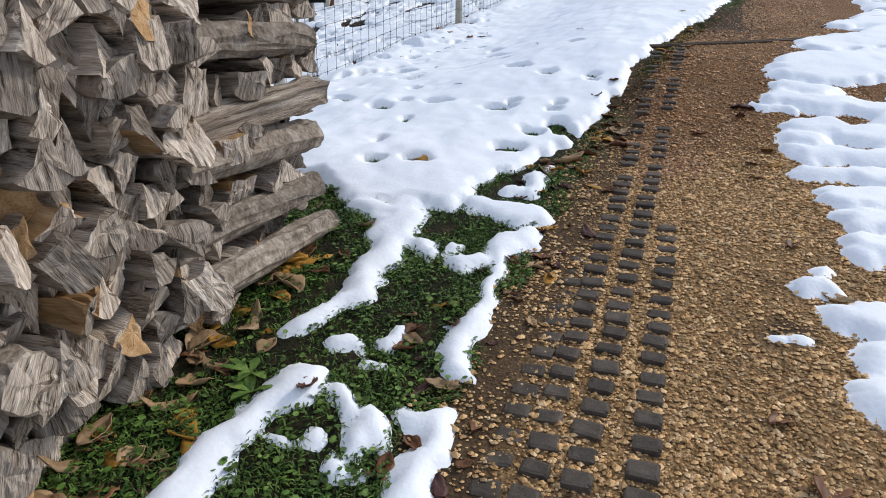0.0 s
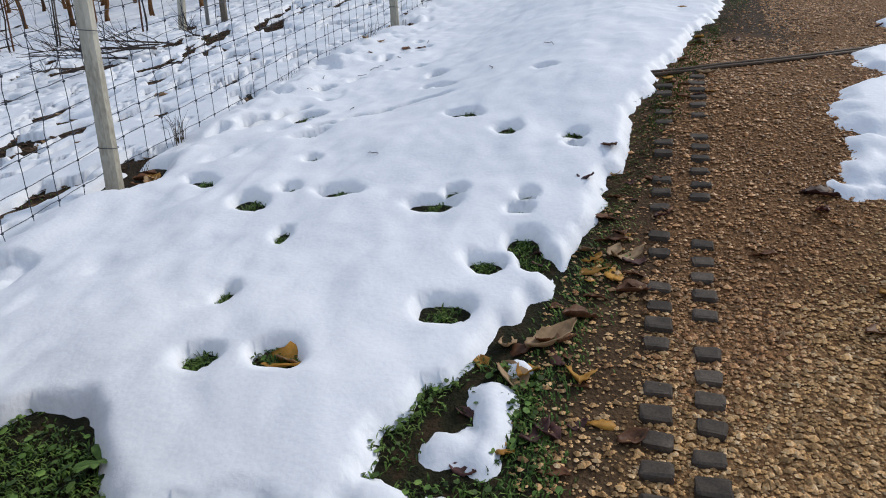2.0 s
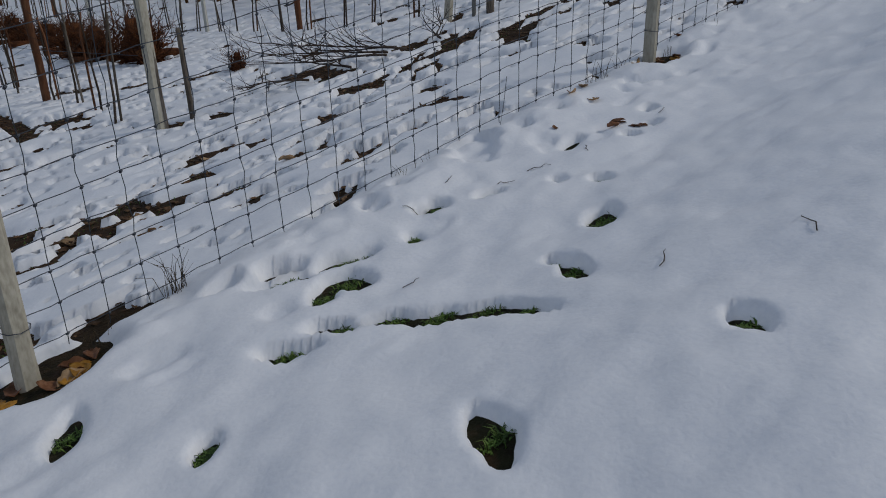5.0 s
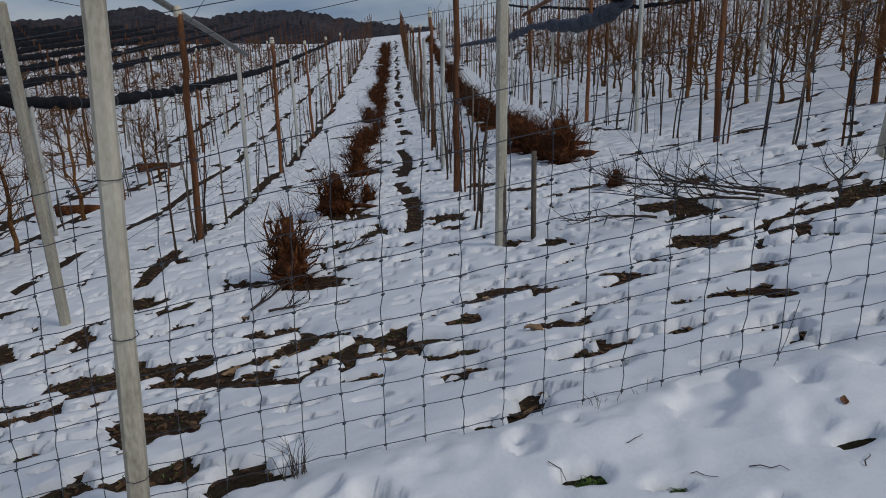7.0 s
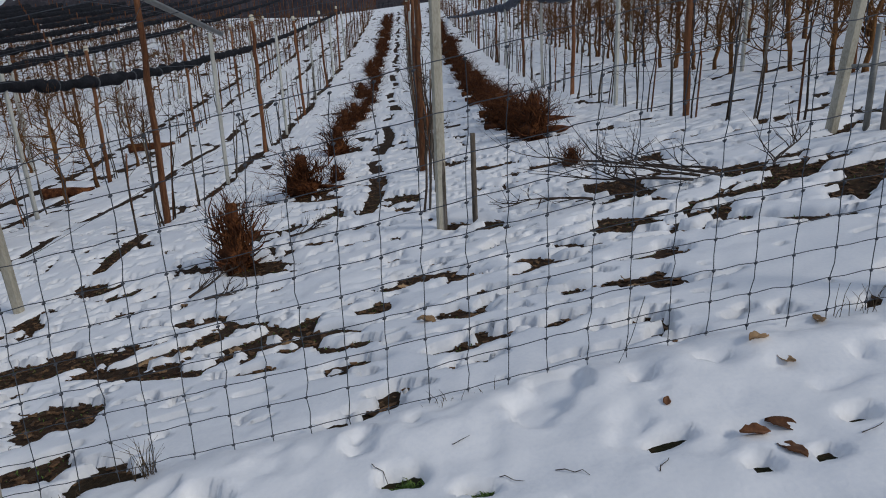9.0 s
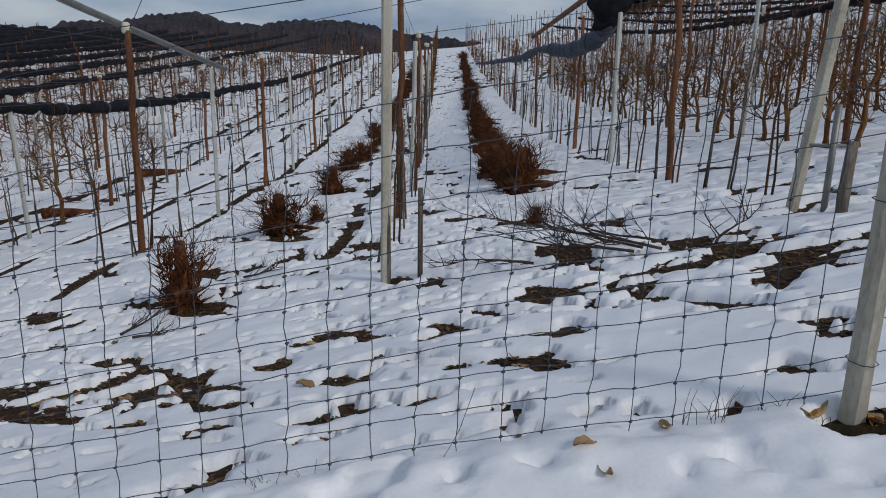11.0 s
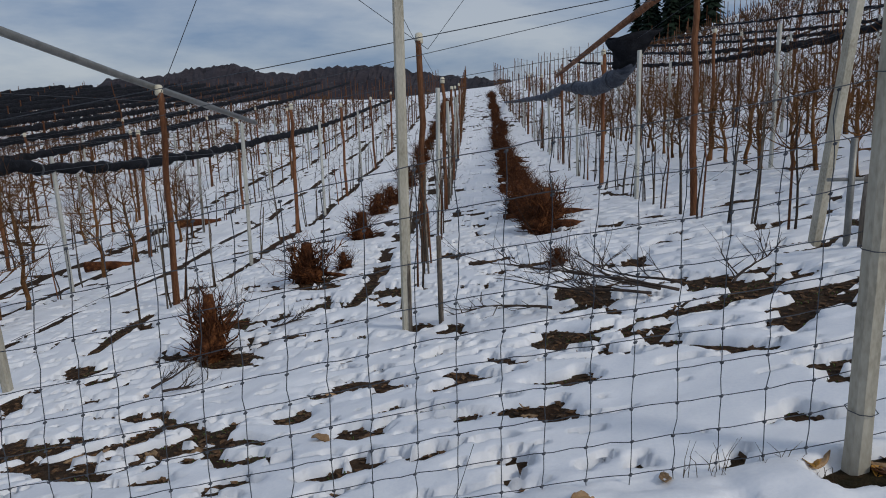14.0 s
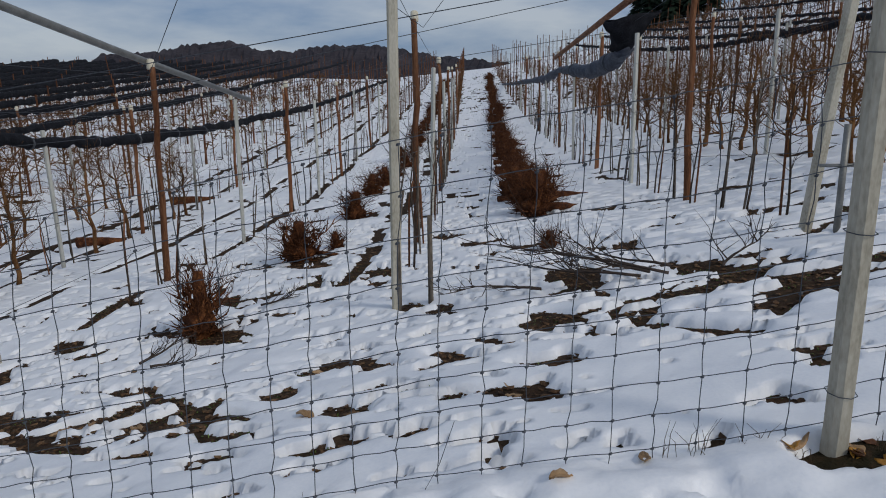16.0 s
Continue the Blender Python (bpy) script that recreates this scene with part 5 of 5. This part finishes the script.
for x, y, kind, s in [(3.02, -.72, 1, 1.2), (2.75, -.36, 1, .5), (3.2, -.12, 2, .9), (2.6, 1.15, 2, .9), (3.1, 1.05, 2, .8), (1.75, 2.2, 2, 1.0), (.6, 1.75, 2, 1.2), (.3, 2.1, 2, 1.3), (-.1, 2.0, 2, 1.2), (1.0, 1.55, 2, 1.0)]:
    put_leaf(x, y, kind, s)
for i in range(26):
    put_leaf(lr.uniform(-4.1, -2.2), -1.76 + lr.uniform(-.12, .05), lr.choice([0, 0, 2, 2, 1]), lr.uniform(1.0, 1.7))
for i in range(70):
    x = lr.uniform(-4.2, -1.2)
    y = lr.uniform(-2.1, -1.66) if i % 2 else -2.66 + lr.uniform(-.22, .1)
    if i > 45:
        x, y = lr.uniform(-2.2, 2.5), -2.75 + lr.uniform(-.2, .12)
    if float(snow_depth(np.array([x]), np.array([y]))[0]) < 0:
        put_leaf(x, y, lr.choice([1, 1, 2, 3, 3, 0]), lr.uniform(.6, 1.1))
for i in range(90):
    x = lr.uniform(-3.6, 2.2)
    y = float(road_edge(np.array([x]))[0]) + lr.uniform(-.2, .22)
    if float(snow_depth(np.array([x]), np.array([y]))[0]) < 0:
        put_leaf(x, y, lr.choice([3, 3, 1, 1, 2, 0]), lr.uniform(.55, 1.05))
for i in range(16):
    k = i % 2
    put_leaf((0.06, 4.26)[k] + lr.uniform(-.2, .22), -.07 + lr.uniform(-.1, .1), lr.choice([0, 1, 1, 2]), lr.uniform(.8, 1.2))
for x, y in ((.95, 1.55), (.6, 1.7), (2.55, 1.35), (3.3, 2.75), (1.9, 1.2), (3.1, 1.2), (.2, 1.9)):
    put_leaf(x, y, 2, lr.uniform(.8, 1.2))


def blades(x, y, seed, length, name, label):
    q = np.random.RandomState(seed)
    n = len(x)
    z = ground_z(x, y) - 0.004
    a = q.uniform(0, 6.28, n)
    t = length * q.uniform(.5, 1.3, n)
    w = q.uniform(.0016, .0035, n)
    lean = q.uniform(.35, 1.1, n)
    c, s = np.cos(a), np.sin(a)
    m = t * .55
    P = np.stack([np.stack(v, -1) for v in ((x - s * w, y + c * w, z), (x + s * w, y - c * w, z), (x + c * m * lean * .5 - s * w, y + s * m * lean * .5 + c * w, z + m * .75),
                  (x + c * m * lean * .5 + s * w, y + s * m * lean * .5 - c * w, z + m * .75), (x + c * t * lean, y + s * t * lean, z + t * np.maximum(.12, .9 - lean * .6)))], 1)
    k = (np.arange(n) * 5)[:, None]
    faces = (k + np.array([[0, 1, 3, 2]])).tolist() + (k + np.array([[2, 3, 4]])).tolist()
    tagged(new(name, mesh_of(name, P.reshape(-1, 3).tolist(), faces, M_GRASS)), label, "grass", kind="stuff")


def lawn(n, seed):
    q = np.random.RandomState(seed)
    x, y = q.uniform(-4.4, -1.1, n), q.uniform(-2.72, -1.1, n)
    ok = (y > -2.66 + 0.06 * np.sin(x * 9)) & ((x > -2.25) | (y < -1.55)) & (q.rand(n) < 2.2 * fbm(x * 5, y * 5, 4, 3) - 0.42) & (snow_depth(x, y) < 0.012)
    return x[ok], y[ok]


def hole_grass(n, seed):
    q = np.random.RandomState(seed)
    h = np.array(HOLES + HOLES2)[q.randint(0, len(HOLES + HOLES2), n)]
    x, y = h[:, 0] + q.randn(n) * h[:, 2] * .45, h[:, 1] + q.randn(n) * h[:, 3] * .45
    ok = snow_depth(x, y) < 0.012
    return x[ok], y[ok]


def fringe(n, seed):
    q = np.random.RandomState(seed)
    x = q.uniform(-1.6, 4.5, n)
    return x, road_edge(x) + q.randn(n) * .055 - 0.01


def soil_grass(n, seed):
    q = np.random.RandomState(seed)
    x, y = q.uniform(-2.5, 7, n), q.uniform(0.3, 7, n)
    ok = (snow_depth(x, y) < 0.0) & (vnoise(x * 3, y * 3, 14) > 0.45)
    return x[ok], y[ok]


blades(*lawn(66000, 31), 31, .036, "grass", "short dark green grass with clover by the firewood")
blades(*hole_grass(5000, 32), 32, .035, "grass_in_holes", "grass showing through holes in the snow")
blades(*fringe(4500, 33), 33, .03, "verge_grass", "muddy grass along the edge of the snow")
blades(*soil_grass(16000, 34), 34, .03, "orchard_grass", "sparse dark grass on bare orchard soil")
bq = random.Random(41)
cv = ([], [])
lx, ly = lawn(7500, 42)
lz = ground_z(lx, ly)
for x, y, z in zip(lx.tolist(), ly.tolist(), lz.tolist()):
    z += bq.uniform(.004, .022)
    r = bq.uniform(.005, .011)
    a, tilt = bq.uniform(0, 6.28), bq.uniform(-.5, .5)
    b = len(cv[0])
    for k in range(6):
        w = a + k * math.pi / 3
        cv[0].append((x + r * math.cos(w) * 1.4, y + r * math.sin(w), z + tilt * r * math.cos(w - a)))
    cv[1].append(tuple(range(b, b + 6)))
tagged(new("clover", mesh_of("clover", *cv, M_GRASS)), "small green clover leaves among the grass", "plants", kind="stuff")
for i, (x, y) in enumerate([(-3.2, -2.02), (-3.28, -2.08), (-2.2, -1.7), (1.06, -1.46), (-1.75, -1.5)]):
    q = random.Random(800 + i)
    ob = thing("broadleaf_weed", "bright green broad-leaved weed in the grass", "plant", "weeds", at=pose(x, y, gz(x, y)))
    for j in range(9):
        wv = ([], [])
        a = q.uniform(0, 6.28)
        l = q.uniform(.05, .11)
        c, s = math.cos(a), math.sin(a)
        for t, w in ((0, .004), (.4, .014), (.75, .013), (1, .002)):
            wv[0].extend([(c * l * t - s * w, s * l * t + c * w, .01 + .05 * t - .03 * t * t), (c * l * t + s * w, s * l * t - c * w, .01 + .05 * t - .03 * t * t)])
        for k in range(3):
            wv[1].append((2 * k, 2 * k + 1, 2 * k + 3, 2 * k + 2))
        part("leaf", wv, M_GRASS, ob)

# leaf litter and crumbs of earth on the bare soil
lq = np.random.RandomState(61)
qx, qy = lq.uniform(-3, 7.5, 70000), lq.uniform(0.2, 9, 70000)
ok = (snow_depth(qx, qy) < -0.005) & (lq.rand(70000) < 0.75)
qx, qy = qx[ok][:9000], qy[ok][:9000]
qz = ground_z(qx, qy)
n = len(qx)
sz, ang = lq.uniform(.012, .04, n), lq.uniform(0, 6.28, n)
shape = np.array([(-1, 0, 0), (-.3, .45, .25), (.5, .4, .1), (1, 0, .35), (.4, -.45, .1), (-.4, -.4, .3)])
LV = shape[None] * (1 + 0.5 * (lq.rand(n, 6, 3) - .5)) * sz[:, None, None]
LV = np.stack([LV[..., 0] * np.cos(ang)[:, None] - LV[..., 1] * np.sin(ang)[:, None] + qx[:, None], LV[..., 0] * np.sin(ang)[:, None] + LV[..., 1] * np.cos(ang)[:, None] + qy[:, None], LV[..., 2] + qz[:, None] + 0.003], -1)
LF = (np.arange(n)[:, None] * 6 + np.arange(6)[None]).tolist()
tagged(new("leaf_litter", mesh_of("leaf_litter", LV.reshape(-1, 3).tolist(), LF, M_LITTER)), "brown leaf litter on bare orchard soil", "leaf litter", kind="stuff")

# loose gravel
grr = np.random.RandomState(5)
N = 120000
px = np.concatenate([grr.uniform(-4.3, -0.5, int(N * .6)), grr.uniform(-0.5, 4.5, N - int(N * .6))])
py = grr.uniform(-4.3, -2.52, N)
ok = py < road_edge(px) + 0.05 * grr.randn(N) + 0.03
thin = fbm(px * 2.2, py * 2.2, 45, 3)
ok &= grr.uniform(0, 1, N) < np.clip(0.5 + 2.2 * (thin - 0.3), 0.3, 1)
ok &= (grr.rand(len(px)) < np.where(py > -2.88, 0.4, 1.0)) & ((px < 2.2) | (py < -3.5) | (grr.rand(len(px)) < 0.2))
px, py = px[ok], py[ok]
pz = ground_z(px, py)
size = np.clip(grr.lognormal(-5.2, 0.45, len(px)), .0026, .017)
octa = np.array([(1, 0, 0), (.3, .95, .1), (-.85, .4, 0), (-.6, -.75, .05), (.5, -.85, 0), (.1, .05, .75), (0, 0, -.6)])
tri = [(0, 1, 5), (1, 2, 5), (2, 3, 5), (3, 4, 5), (4, 0, 5), (1, 0, 6), (2, 1, 6), (3, 2, 6), (4, 3, 6), (0, 4, 6)]
ang = grr.uniform(0, 6.28, len(px))
jit = 1 + 0.35 * (grr.rand(len(px), 7, 3) - .5)
base = octa[None] * jit * size[:, None, None] * np.array([1.15, .85, .8])[None, None]
ca, sa = np.cos(ang)[:, None], np.sin(ang)[:, None]
V = np.stack([base[..., 0] * ca - base[..., 1] * sa + px[:, None], base[..., 0] * sa + base[..., 1] * ca + py[:, None], base[..., 2] + (pz + size * .25)[:, None]], -1)
# stones further up the track take the colours darkened for shade
in_shade = px + 2.4 * fbm(px * 1.1, py * 1.6, 47, 3) + 0.5 * grr.rand(len(px)) > 0.85
for name, label, pick, mat in (("gravel", "loose tan gravel on the track", ~in_shade, M_STONE), ("damp_gravel", "loose brown gravel on the track, coloured darker for shade", in_shade, M_SHADESTONE)):
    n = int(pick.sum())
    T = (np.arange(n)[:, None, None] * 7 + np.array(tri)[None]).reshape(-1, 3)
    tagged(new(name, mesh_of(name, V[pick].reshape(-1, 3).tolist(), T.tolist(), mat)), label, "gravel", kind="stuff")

# paving stones set in the track
pr = random.Random(51)
paver_forms = []
for i in range(6):
    bm = block(.064 * pr.uniform(.85, 1.1), .086 * pr.uniform(.85, 1.06), .05, .011, 1.0, 2)
    for v in bm.verts:
        v.co += Vector((pr.uniform(-.003, .003), pr.uniform(-.003, .003), pr.uniform(-.002, .002)))
    me = bpy.data.meshes.new("paving_stone")
    bm.to_mesh(me)
    bm.free()
    me.materials.append(M_PAVER)
    paver_forms.append(me)
strip = thing("paved_strip", "worn dark paving stones half buried in the gravel track", "paving", kind="structure")
for col, (y0, slope, a, b) in enumerate(((-2.885, .004, -4.1, -2.0), (-2.985, .03, -4.1, 1.1), (-3.1, .018, -4.1, 1.5), (-3.265, .045, -4.1, -1.6))):
    x = a
    while x < b:
        y = y0 + slope * (x + 3.2) + pr.uniform(-.006, .006)
        if x > -1.0 and pr.random() < 0.22:
            x += 0.103
            continue
        sink = -0.036 + pr.uniform(-.007, .004) - (0.012 if col == 0 else 0) - 0.003 * max(0, x + 1)
        ob = part("paving_stone", paver_forms[pr.randrange(6)], M_PAVER, strip)
        ob.matrix_basis = pose(x, y, gz(x, y) + sink + 0.004, pr.uniform(-2, 2), pr.uniform(-2, 2) - 9, pr.uniform(-5, 5))
        x += 0.103 * pr.uniform(.96, 1.05)
